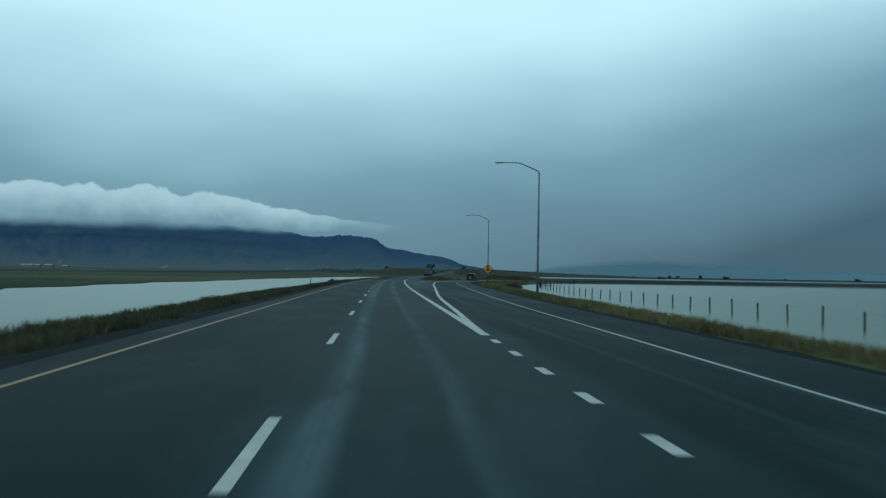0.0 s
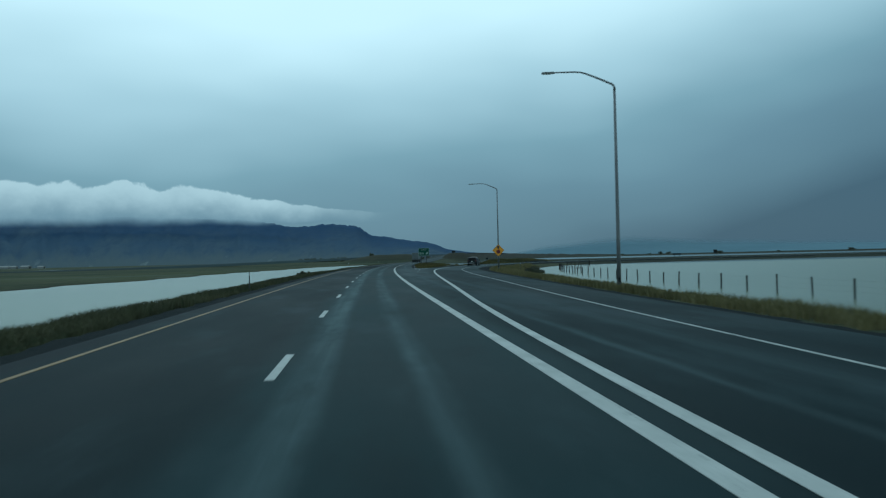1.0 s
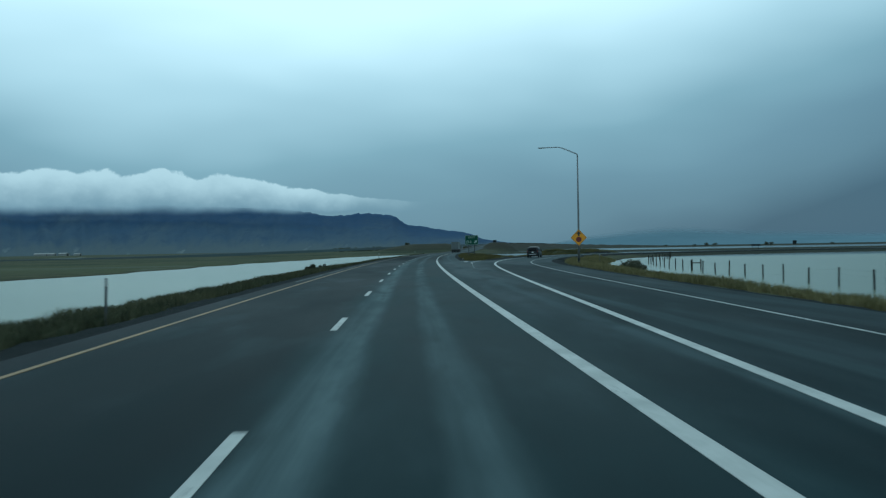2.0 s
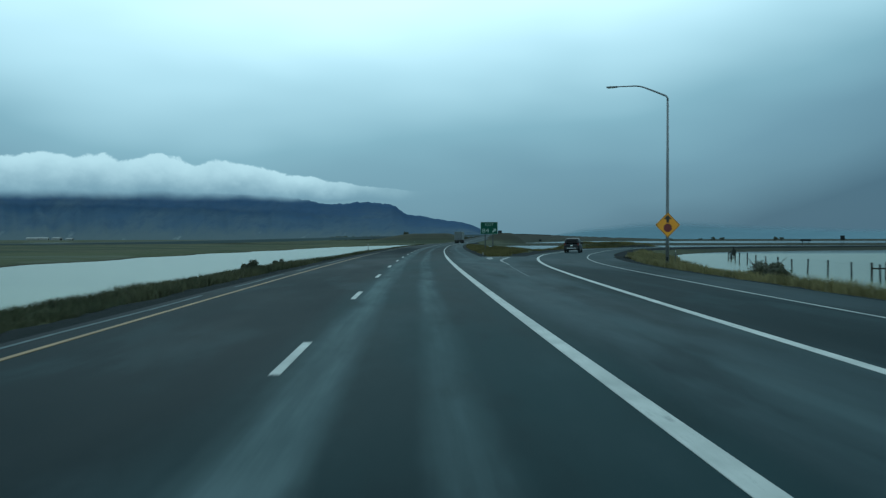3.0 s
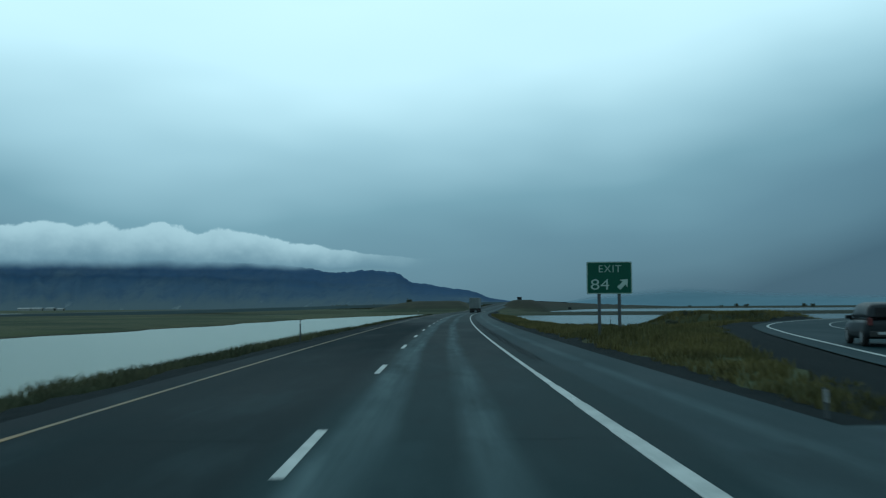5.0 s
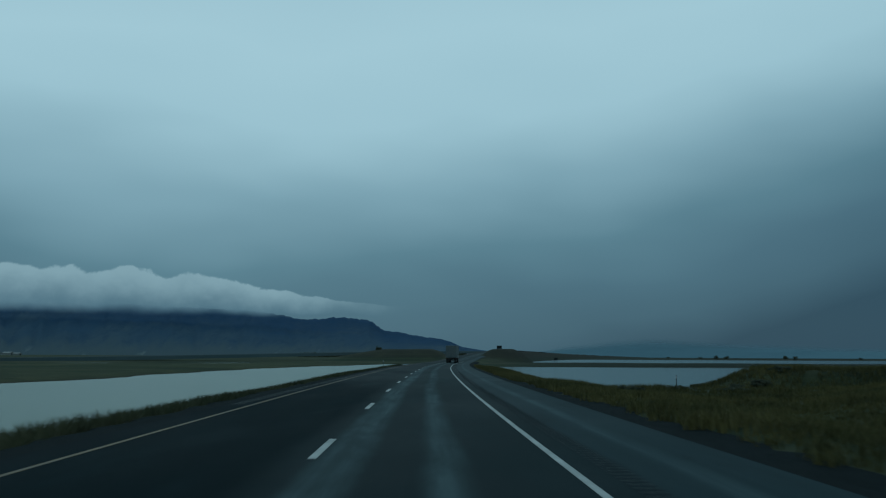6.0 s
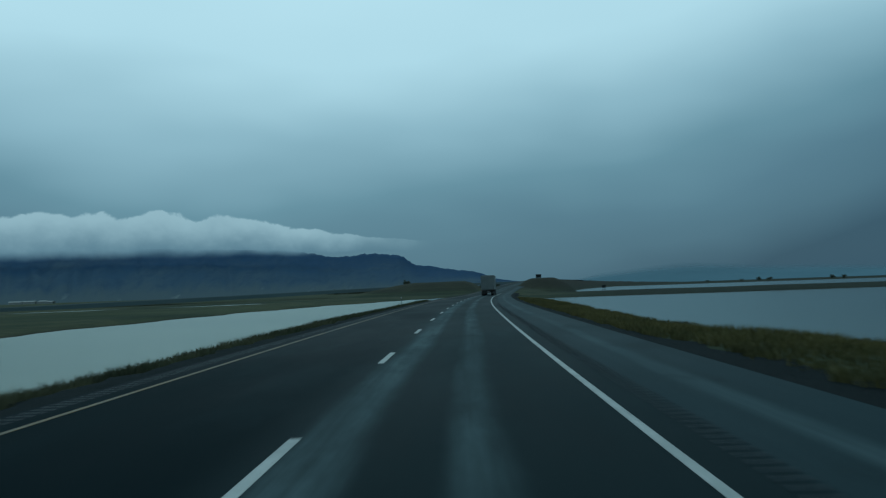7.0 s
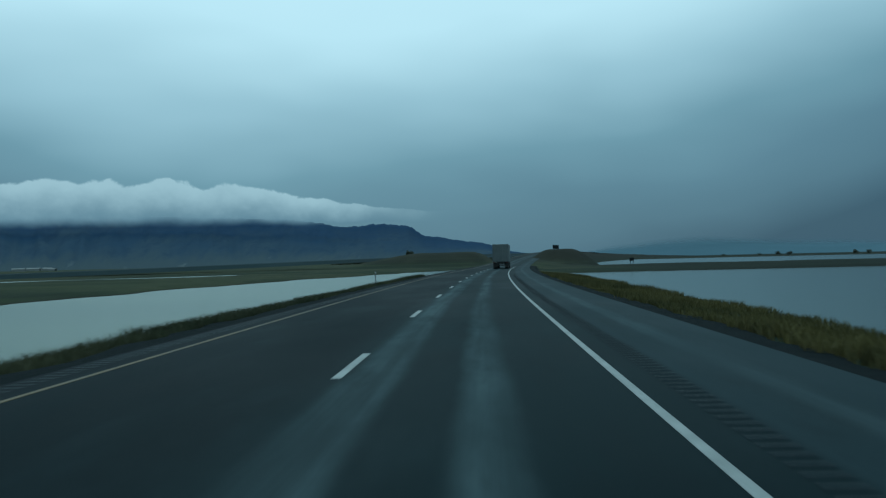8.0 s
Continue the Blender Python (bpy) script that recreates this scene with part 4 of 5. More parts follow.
# ---------------------------------------------------------------- grass


def grass(name, x0, x1, y0, y1, count, hmin, hmax, label, seed, keep, material="grass"):
    """Blades of grass on the banks: several leaning blades to a tuft."""
    rng = np.random.default_rng(seed)
    y = rng.uniform(y0, y1, count)
    x = road_x(y) + rng.uniform(x0, x1, count)
    z = ground_z(x, y)
    ok = keep(x, y) & (z > WATER - 0.02)
    x, y, z = x[ok], y[ok], z[ok]
    patch = 0.5 + 0.5 * lumps(x, y, 1.9, 2.0) * 0.7 + 0.5 * lumps(x, y, 6.5, 5.0) * 0.5
    patch = np.clip(patch, 0.05, 1)
    k = 6
    n = len(x)
    h = (hmin + (hmax - hmin) * patch)[:, None] * rng.uniform(0.6, 1.15, (n, k))
    bx = x[:, None] + rng.normal(0, 0.07, (n, k))
    by = y[:, None] + rng.normal(0, 0.07, (n, k))
    a = rng.uniform(0, 2 * np.pi, (n, k))
    w = rng.uniform(0.010, 0.022, (n, k))
    lean = rng.normal(0, 0.28, (2, n, k)) * h
    zb = z[:, None] - 0.03 + np.zeros_like(h)
    dx, dy = np.cos(a) * w, np.sin(a) * w
    co = np.empty((n, k, 5, 3))
    co[:, :, 0] = np.stack([bx - dx, by - dy, zb], -1)
    co[:, :, 1] = np.stack([bx + dx, by + dy, zb], -1)
    mx, my, mz = bx + lean[0] * 0.35, by + lean[1] * 0.35, zb + h * 0.6
    co[:, :, 2] = np.stack([mx - dx * 0.8, my - dy * 0.8, mz], -1)
    co[:, :, 3] = np.stack([mx + dx * 0.8, my + dy * 0.8, mz], -1)
    co[:, :, 4] = np.stack([bx + lean[0], by + lean[1], zb + h * 0.97], -1)
    co = co.reshape(-1, 3)
    b = np.arange(n * k) * 5
    tri = np.stack([np.column_stack([b, b + 1, b + 3]), np.column_stack([b, b + 3, b + 2]), np.column_stack([b + 2, b + 3, b + 4])], 1).reshape(-1, 3)
    me = bpy.data.meshes.new(name)
    me.vertices.add(len(co))
    me.vertices.foreach_set("co", co.astype(np.float32).ravel())
    me.loops.add(len(tri) * 3)
    me.loops.foreach_set("vertex_index", tri.astype(np.int32).ravel())
    me.polygons.add(len(tri))
    me.polygons.foreach_set("loop_start", np.arange(0, len(tri) * 3, 3, dtype=np.int32))
    me.materials.append(M[material])
    me.update()
    me.validate()
    ob = new(name, me)
    tagged(ob, label, "grass", kind="stuff")


def off_main(x, y):
    return x - road_x(y)


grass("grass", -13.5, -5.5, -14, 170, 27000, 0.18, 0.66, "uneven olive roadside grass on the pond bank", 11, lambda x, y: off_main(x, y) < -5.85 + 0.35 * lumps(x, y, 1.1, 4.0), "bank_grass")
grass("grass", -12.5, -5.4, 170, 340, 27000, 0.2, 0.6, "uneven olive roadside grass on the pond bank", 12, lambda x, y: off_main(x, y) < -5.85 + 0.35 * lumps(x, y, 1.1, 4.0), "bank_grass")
grass("grass", 7, 32, -14, 205, 42000, 0.22, 0.6, "yellow-green grass along the ramp edge", 13,
      lambda x, y: (ramp_side(x, y) > RAMP_RIGHT + 1.3 + 0.3 * lumps(x, y, 1.2, 2.0)) & (ramp_side(x, y) < RAMP_RIGHT + 9))
grass("grass", 6.9, 46, NOSE - 0.5, 345, 110000, 0.16, 0.5, "dry yellow-brown grass beside the highway shoulder", 14,
      lambda x, y: (off_main(x, y) > RIGHT_EDGE + 1.0 + 0.35 * lumps(x, y, 0.9, 4.0)) & (ramp_side(x, y) < -RAMP_LEFT - 2.3 - 0.6 * lumps(x, y, 1.3, 1.0)) & ((off_main(x, y) < 16) | (y < 256))
      & ((lumps(x, y, 3.1, 7.0) + 0.6 * lumps(x, y, 1.2, 3.0) > -0.62) | (off_main(x, y) < 9.5))
      & (((x - 27.5) / 5.2) ** 2 + ((y - 230.5) / 5.0) ** 2 > 1 + 0.35 * lumps(x, y, 1.7, 6.0)), "dry_grass")

# ---------------------------------------------------------------- bushes and trees


def foliage(bm, centre, size, count, leaf, rnd):
    """Many small leaves in a lumpy volume."""
    blobs = [(Vector((rnd.uniform(-0.6, 0.6) * size[0], rnd.uniform(-0.6, 0.6) * size[1], rnd.uniform(0.1, 0.75) * size[2])), rnd.uniform(0.25, 0.5)) for _ in range(9)]
    for _ in range(count):
        c, r = rnd.choice(blobs)
        d = Vector((rnd.gauss(0, 1), rnd.gauss(0, 1), rnd.gauss(0, 1))).normalized() * r * rnd.uniform(0.45, 1.0)
        p = Vector(centre) + c + Vector((d.x * size[0], d.y * size[1], d.z * size[2] * 0.7))
        if p.z < centre[2]:
            p.z = centre[2] + rnd.uniform(0.02, 0.1) * size[2]
        a = Vector((rnd.gauss(0, 1), rnd.gauss(0, 1), rnd.gauss(0, 1))).normalized()
        b = a.orthogonal().normalized()
        s = leaf * rnd.uniform(0.6, 1.4)
        bm.faces.new([bm.verts.new(p + a * s), bm.verts.new(p + b * s * 0.45), bm.verts.new(p - a * s), bm.verts.new(p - b * s * 0.45)])


def bush(x, y, w, h, seed, label, group="", name="bush"):
    rnd = random.Random(seed)
    z = float(ground_z(x, y))
    ob = thing(name, pose(x, y, z), label, name, group)
    bm = bmesh.new()
    for _ in range(7):
        a, r = rnd.uniform(0, 6.28), rnd.uniform(0.15, 0.5) * w
        tip = Vector((math.cos(a) * r, math.sin(a) * r, h * rnd.uniform(0.5, 0.9)))
        tube(bm, [(0, 0, -0.05), tip * 0.5 + Vector((0, 0, 0.05)), tip], [0.03 * h, 0.02 * h, 0.006 * h], 5)
    part("stems", bm, M["bark"], ob)
    bm = bmesh.new()
    foliage(bm, (0, 0, 0), (w * 0.5, w * 0.45, h * 0.85), int(900 + 450 * w), 0.06 * max(w, h) ** 0.5, rnd)
    part("leaves", bm, M["leaf"], ob)
    return ob


for bx, by, bw, bh, sd in ((-8.6, 131.6, 0.8, 0.55, 1), (-8.1, 133.0, 0.5, 0.3, 2), (-7.7, 137.2, 1.2, 1.05, 3), (-7.3, 138.4, 0.7, 0.6, 4), (-7.7, 149.5, 1.0, 0.8, 5), (-8.0, 151.6, 0.7, 0.6, 6)):
    bush(bx, by, bw, bh, sd, "small dark bush at the pond's edge", "bushes on the pond bank")
for bx, by, bw, bh, sd in ((22.6, 131.5, 2.9, 1.5, 11), (24.0, 134.0, 2.2, 1.3, 12), (21.8, 128.8, 1.9, 0.9, 13)):
    bush(bx, by, bw, bh, sd, "dark green bush beside the flooded fence", "bushes by the fence")
for bx, by, bw, bh, sd in ((17.5, 222.5, 1.2, 0.4, 21), (28.3, 236, 1.3, 0.4, 22), (29.6, 237, 1.7, 0.55, 23), (31.0, 236.5, 1.6, 0.5, 24), (20.5, 236, 1.2, 0.4, 25), (33.2, 238, 2.0, 0.45, 26), (36, 239, 1.8, 0.4, 29), (41, 240, 1.8, 0.35, 30), (18, 246, 0.9, 0.6, 27), (25.5, 226.5, 2.0, 0.4, 28), (23.0, 230.5, 1.6, 0.35, 31), (19.4, 227.5, 1.2, 0.35, 32)):
    bush(bx, by, bw, bh, sd, "dark scrubby bush on the grassy mound", "bushes on the mound")


def tree(x, y, h, w, seed, label, group):
    rnd = random.Random(seed)
    z = float(ground_z(x, y))
    ob = thing("tree", pose(x, y, z), label, "tree", group)
    bm = bmesh.new()
    tube(bm, [(0, 0, -0.2), (0.02 * h, 0, 0.3 * h), (0, 0.02 * h, 0.75 * h)], [0.035 * h, 0.025 * h, 0.008 * h], 7)
    for _ in range(6):
        a, zz = rnd.uniform(0, 6.28), rnd.uniform(0.25, 0.6) * h
        tube(bm, [(0, 0, zz), (math.cos(a) * w * 0.25, math.sin(a) * w * 0.25, zz + 0.14 * h), (math.cos(a) * w * 0.42, math.sin(a) * w * 0.42, zz + 0.26 * h)], [0.014 * h, 0.01 * h, 0.004 * h], 5)
    part("trunk", bm, M["bark"], ob)
    bm = bmesh.new()
    foliage(bm, (0, 0, 0.1 * h), (w * 0.5, w * 0.5, h * 0.85), 380, 0.13 * h, rnd)
    part("crown", bm, M["leaf"], ob)
    return ob


rnd_t = random.Random(5)
# a belt of trees where the road disappears
for k in range(62):
    a = radians(-6.8 + 12.5 * k / 61 + rnd_t.uniform(-0.15, 0.15))
    d = rnd_t.uniform(900, 1080)
    tree(8 - math.sin(a) * d, 230 + math.cos(a) * d, rnd_t.uniform(4.0, 7.5), rnd_t.uniform(7, 12), 100 + k, "far dark tree in a low belt", "far tree belt")
tree(4.3, 560, 3.5, 3.1, 300, "lone dark round tree on a grassy rise", "")
for k in range(10):
    a = radians(-rnd_t.uniform(12, 34))
    d = rnd_t.uniform(900, 1700)
    tree(8 - math.sin(a) * d, 150 + math.cos(a) * d, rnd_t.uniform(2.5, 5), rnd_t.uniform(4, 10), 500 + k, "far dark tree on the plain", "trees on the plain")

# ---------------------------------------------------------------- street lamps


def street_lamp(x, y, turn):
    z = float(ground_z(x, y))
    ob = thing("street_lamp", pose(x, y, z, 0, 0, turn), "tall galvanised steel street lamp with a cranked arm", "street lamp", "street lamps along the ramp")
    bm = bmesh.new()
    box(bm, -0.2, 0.2, -0.2, 0.2, -0.3, 0.05, 0.01)
    part("base_plate", bm, M["steel"], ob)
    for sx in (-0.15, 0.15):
        for sy in (-0.15, 0.15):
            bm = bmesh.new()
            tube(bm, [(sx, sy, 0.04), (sx, sy, 0.10)], [0.02, 0.02], 6)
            part("bolt", bm, M["dark_steel"], ob)
    top = 11.07 - z
    bm = bmesh.new()
    tube(bm, [(0, 0, 0.05), (0, 0, 3), (0, 0, 7), (0, 0, top - 0.25)], [0.12, 0.105, 0.088, 0.072], 16)
    part("pole", bm, M["steel"], ob, "", True)
    bm = bmesh.new()
    pts, r = [(0, 0, top - 0.3), (0, 0, top - 0.05), (-0.05, 0, top + 0.07), (-0.16, 0, top + 0.16)], [0.07, 0.068, 0.066, 0.064]
    pts += [(-0.9, 0, top + 0.50), (-1.6, 0, top + 0.80), (-1.85, 0, top + 0.88), (-2.2, 0, top + 0.92), (-3.4, 0, top + 0.93)]
    r += [0.056, 0.05, 0.048, 0.046, 0.04]
    tube(bm, pts, r, 12)
    part("arm", bm, M["steel"], ob, "", True)
    bm = bmesh.new()
    box(bm, -4.1, -3.35, -0.15, 0.15, top + 0.88, top + 0.965, 0.03)
    head = part("luminaire", bm, M["steel"], ob, "flat grey lamp head")
    bm = bmesh.new()
    box(bm, -4.02, -3.55, -0.12, 0.12, top + 0.855, top + 0.875, 0.004)
    part("lens", bm, M["sign_white"], head)
    bm = bmesh.new()
    box(bm, -0.06, 0.06, -0.125, -0.09, 0.45, 0.7, 0.01)
    part("hand_hole_cover", bm, M["dark_steel"], ob)
    return ob


street_lamp(15.51, 68.5, -10)
street_lamp(19.79, 140.75, -20)

# ---------------------------------------------------------------- signs


def lettering(name, text, height, x, z, y, material, parent, spread=1.0, wide=1.0):
    """Words in the built-in font, as a mesh, standing upright and facing back down the road."""
    cu = bpy.data.curves.new(name, "FONT")
    cu.body, cu.size, cu.extrude, cu.offset, cu.space_character = text, height / 0.69, 0.003, -0.004, spread
    cu.align_x = "CENTER"
    tmp = bpy.data.objects.new(name, cu)
    scene.collection.objects.link(tmp)
    dg = bpy.context.evaluated_depsgraph_get()
    me = bpy.data.meshes.new_from_object(tmp.evaluated_get(dg))
    bpy.data.objects.remove(tmp)
    me.transform(pose(x, y, z, 90, 0, 0) @ Matrix.Diagonal((wide, 1, 1, 1)))
    me.materials.clear()
    me.materials.append(material)
    ob = new(name, me)
    ob.parent = parent
    return ob


def rounded_rect(w, h, r, n=5):
    out = []
    for cx, cz, a0 in ((w / 2 - r, h / 2 - r, 0), (-w / 2 + r, h / 2 - r, 90), (-w / 2 + r, -h / 2 + r, 180), (w / 2 - r, -h / 2 + r, 270)):
        out += [(cx + r * math.cos(radians(a0 + 90 * k / n)), cz + r * math.sin(radians(a0 + 90 * k / n))) for k in range(n + 1)]
    return out


def frame_prism(bm, outer, inner, y0, y1):
    n = len(outer)
    rings = [[bm.verts.new((x, y, z)) for x, z in loop] for loop, y in ((outer, y0), (inner, y0), (inner, y1), (outer, y1))]
    for i in range(n):
        j = (i + 1) % n
        for a, b in ((0, 1), (1, 2), (2, 3), (3, 0)):
            bm.faces.new((rings[a][i], rings[b][i], rings[b][j], rings[a][j]))
    bmesh.ops.recalc_face_normals(bm, faces=bm.faces)


def exit_sign(x, y):
    z = float(ground_z(x, y))
    ob = thing("exit_sign", pose(x, y, 0, 0, 0, -6), "green exit sign with white lettering on two steel posts", "road sign")
    w, h, cz = 2.02, 1.45, 2.81
    bm = bmesh.new()
    prism(bm, [(a, b + cz) for a, b in rounded_rect(w, h, 0.06)], 0.0, 0.03)
    panel = part("panel", bm, M["sign_green"], ob)
    bm = bmesh.new()
    frame_prism(bm, [(a, b + cz) for a, b in rounded_rect(w - 0.02, h - 0.02, 0.06)], [(a, b + cz) for a, b in rounded_rect(w - 0.075, h - 0.075, 0.05)], -0.004, 0.0)
    part("border", bm, M["sign_letter"], panel, "thin white border")
    lettering("lettering", "EXIT", 0.32, 0.02, cz + 0.25, -0.003, M["sign_letter"], panel, 1.12, 1.0)
    lettering("numerals", "84", 0.47, -0.42, cz - 0.53, -0.003, M["sign_letter"], panel, 1.0, 1.3)
    a = [(0.0, 0.34), (0.25, 0.06), (0.085, 0.10), (0.10, -0.24), (-0.10, -0.24), (-0.085, 0.10), (-0.25, 0.06)]
    c, s = math.cos(radians(-45)), math.sin(radians(-45))
    bm = bmesh.new()
    prism(bm, [(0.58 + c * p - s * q, cz - 0.31 + s * p + c * q) for p, q in a], -0.004, 0.0)
    part("arrow", bm, M["sign_letter"], panel, "white slanting arrow")
    for px in (-0.46, 0.44):
        bm = bmesh.new()      # I-section steel post
        box(bm, px - 0.065, px + 0.065, 0.045, 0.06, z - 0.3, cz + 0.7, 0)
        box(bm, px - 0.012, px + 0.012, 0.0601, 0.16, z - 0.3, cz + 0.7, 0)
        box(bm, px - 0.065, px + 0.065, 0.1601, 0.175, z - 0.3, cz + 0.7, 0)
        part("post", bm, M["post_steel"], ob)
    for bz in (-0.5, 0, 0.5):
        bm = bmesh.new()
        box(bm, -0.92, 0.92, 0.03, 0.045, cz + bz - 0.03, cz + bz + 0.03, 0)
        part("stringer", bm, M["aluminium"], ob)
    return ob


exit_sign(12.11, 184.45)


def warning_sign(x, y, cz):
    ob = thing("warning_sign", pose(x, y, 0), "amber diamond stop-ahead sign mounted on a lamp pole", "road sign")
    d = 0.86
    def diamond(r, k=0.06):
        out = []
        for a in (0, 90, 180, 270):
            for t in (-1, 0, 1):
                p = Vector((math.cos(radians(a)), math.sin(radians(a)))) * (r - (k if t else k * 0.45))
                q = Vector((-math.sin(radians(a)), math.cos(radians(a)))) * k * t
                out.append((p.x + q.x, p.y + q.y + cz))
        return out
    bm = bmesh.new()
    prism(bm, diamond(d), 0.0, 0.012)
    panel = part("panel", bm, M["sign_yellow"], ob)
    bm = bmesh.new()
    frame_prism(bm, diamond(d - 0.035), diamond(d - 0.07), -0.004, 0.0)
    part("border", bm, M["sign_black"], panel, "thin black border")
    bm = bmesh.new()
    prism(bm, [(0.30 * math.cos(radians(22.5 + 45 * k)), cz - 0.19 + 0.30 * math.sin(radians(22.5 + 45 * k))) for k in range(8)], -0.004, 0.0)
    part("octagon", bm, M["sign_red"], panel, "dark red octagon symbol")
    bm = bmesh.new()
    prism(bm, [(0.0, cz + 0.68), (0.29, cz + 0.38), (0.10, cz + 0.40), (0.10, cz + 0.16), (-0.10, cz + 0.16), (-0.10, cz + 0.40), (-0.29, cz + 0.38)], -0.004, 0.0)
    part("arrow", bm, M["sign_black"], panel, "black arrow symbol")
    for bz in (-0.4, 0.4):
        bm = bmesh.new()
        box(bm, -0.14, 0.14, 0.012, 0.05, cz + bz - 0.03, cz + bz + 0.03, 0.004)
        part("bracket", bm, M["steel"], ob)
    return ob


warning_sign(19.76, 140.58, 2.46)


def delineator(x, y, lean=0.0, tall=1.24):
    z = float(ground_z(x, y))
    ob = thing("marker_post", pose(x, y, z, 0, lean, 0), "thin dark steel marker post in the verge", "marker post", "marker posts")
    bm = bmesh.new()
    prism(bm, [(-0.034, -0.2), (0.034, -0.2), (0.034, tall), (-0.034, tall)], 0.0, 0.006)
    prism(bm, [(-0.012, -0.2), (0.012, -0.2), (0.012, tall), (-0.012, tall)], 0.0062, 0.035)
    part("post", bm, M["post_steel"], ob)
    bm = bmesh.new()
    prism(bm, [(-0.03, tall - 0.2), (0.03, tall - 0.2), (0.03, tall - 0.02), (-0.03, tall - 0.02)], -0.006, -0.0005)
    part("reflector", bm, M["aluminium"], ob, "small dull reflector")
    return ob


delineator(-5.89, 73.83, 1.5)
delineator(-2.4, 190.0)
delineator(*main_point(301, -6.0))
delineator(8.9, 158.2, -2, 0.5)
delineator(23.5, 232, 0, 0.95)
delineator(26.1, 158.5)

# ---------------------------------------------------------------- fence in the flood water


def fence_line():
    pts = [(23.2, -2.8), (23.4, 20), (23.7, 55), (24.0, 82), (25.2, 104), (26.6, 120), (27.4, 129), (28.8, 139), (31.0, 151), (33.3, 162), (36.5, 173), (43.5, 188.5), (50, 206)]
    out, carry = [], 0.0
    for (ax, ay), (bx, by) in zip(pts, pts[1:]):
        l = math.hypot(bx - ax, by - ay)
        s = carry
        while s < l:
            t = s / l
            out.append((ax + (bx - ax) * t, ay + (by - ay) * t))
            s += 3.85
        carry = s - l
    return out


def fence():
    rnd = random.Random(9)
    line = fence_line()
    ob = thing("fence", pose(line[0][0], line[0][1], WATER), "old wire fence with steel posts standing in flood water", "fence")
    ox, oy = line[0]
    heads = []
    for i, (x, y) in enumerate(line):
        h = 0.93 + rnd.uniform(-0.08, 0.1)
        lx, ly = rnd.uniform(-0.04, 0.04), rnd.uniform(-0.05, 0.05)
        px, py = x - ox, y - oy
        bm = bmesh.new()
        wooden = i % 9 == 4
        if wooden:
            tube(bm, [(px, py, -0.9), (px, py, 0.3), (px + lx, py + ly, h + 0.05)], [0.06, 0.056, 0.05], 8)
        else:
            box(bm, px - 0.05, px + 0.05, py - 0.01, py + 0.006, -0.9, h, 0)
            box(bm, px - 0.006, px + 0.006, py + 0.0062, py + 0.05, -0.9, h, 0)
            bmesh.ops.transform(bm, matrix=Matrix.Translation((px, py, 0)) @ pose(0, 0, 0, math.degrees(ly) * 0.9, math.degrees(lx) * 0.9, rnd.uniform(-12, 12)) @ Matrix.Translation((-px, -py, 0)), verts=bm.verts)
        part("post", bm, M["wood"] if wooden else M["dark_steel"], ob, "thicker weathered wooden post" if wooden else "")
        heads.append((px + lx * 0.8, py + ly * 0.8, h))
    for zf in (0.35, 0.62, 0.9):
        bm = bmesh.new()
        pts = []
        for (ax, ay, ah), (bx, by, bh) in zip(heads, heads[1:]):
            for t in (0, 0.5):
                sag = 0.03 * math.sin(math.pi * t)
                pts.append((ax + (bx - ax) * t, ay + (by - ay) * t, zf * (ah + (bh - ah) * t) - sag))
        tube(bm, pts, [0.002] * len(pts), 4)
        part("wire", bm, M["dark_steel"], ob)
    # H-shaped brace of two stout posts and a rail
    hx, hy = 28.2 - ox, 130.4 - oy
    for dx, dy in ((0, 0), (0.78, -0.1)):
        bm = bmesh.new()
        tube(bm, [(hx + dx, hy + dy, -0.9), (hx + dx, hy + dy, 0.98)], [0.065, 0.06], 9)
        part("brace_post", bm, M["wood"], ob, "stout weathered brace post")
    bm = bmesh.new()
    tube(bm, [(hx, hy, 0.64), (hx + 0.78, hy - 0.1, 0.64)], [0.045, 0.045], 8)
    part("brace_rail", bm, M["wood"], ob)
    bm = bmesh.new()
    tube(bm, [(50.2 - ox, 206.3 - oy, -0.9), (50.2 - ox, 206.3 - oy, 1.15)], [0.14, 0.12], 9)
    part("corner_post", bm, M["wood"], ob, "stout weathered corner post")


fence()

# ---------------------------------------------------------------- vehicles


def wheel(parent, x, y, z, r, w):
    bm = bmesh.new()
    pts = [(x - w / 2, y, z), (x - w / 2 + 0.03, y, z), (x + w / 2 - 0.03, y, z), (x + w / 2, y, z)]
    tube(bm, pts, [r - 0.03, r, r, r - 0.03], 20)
    tyre = part("wheel", bm, M["rubber"], parent, "", True)
    bm = bmesh.new()
    s = 1 if x > 0 else -1
    tube(bm, [(x + s * (w / 2 + 0.001), y, z), (x + s * (w / 2 + 0.012), y, z)], [r * 0.62, r * 0.5], 14)
    part("rim", bm, M["steel"], tyre)


def loft(bm, sections):
    """Skin over closed cross-sections with equal point counts, ends filled."""
    rings = [[bm.verts.new(p) for p in s] for s in sections]
    n = len(rings[0])
    for a, b in zip(rings, rings[1:]):
        for i in range(n):
            bm.faces.new((a[i], a[(i + 1) % n], b[(i + 1) % n], b[i]))
    bm.faces.new(rings[0][::-1])
    bm.faces.new(rings[-1])
    bmesh.ops.recalc_face_normals(bm, faces=bm.faces)


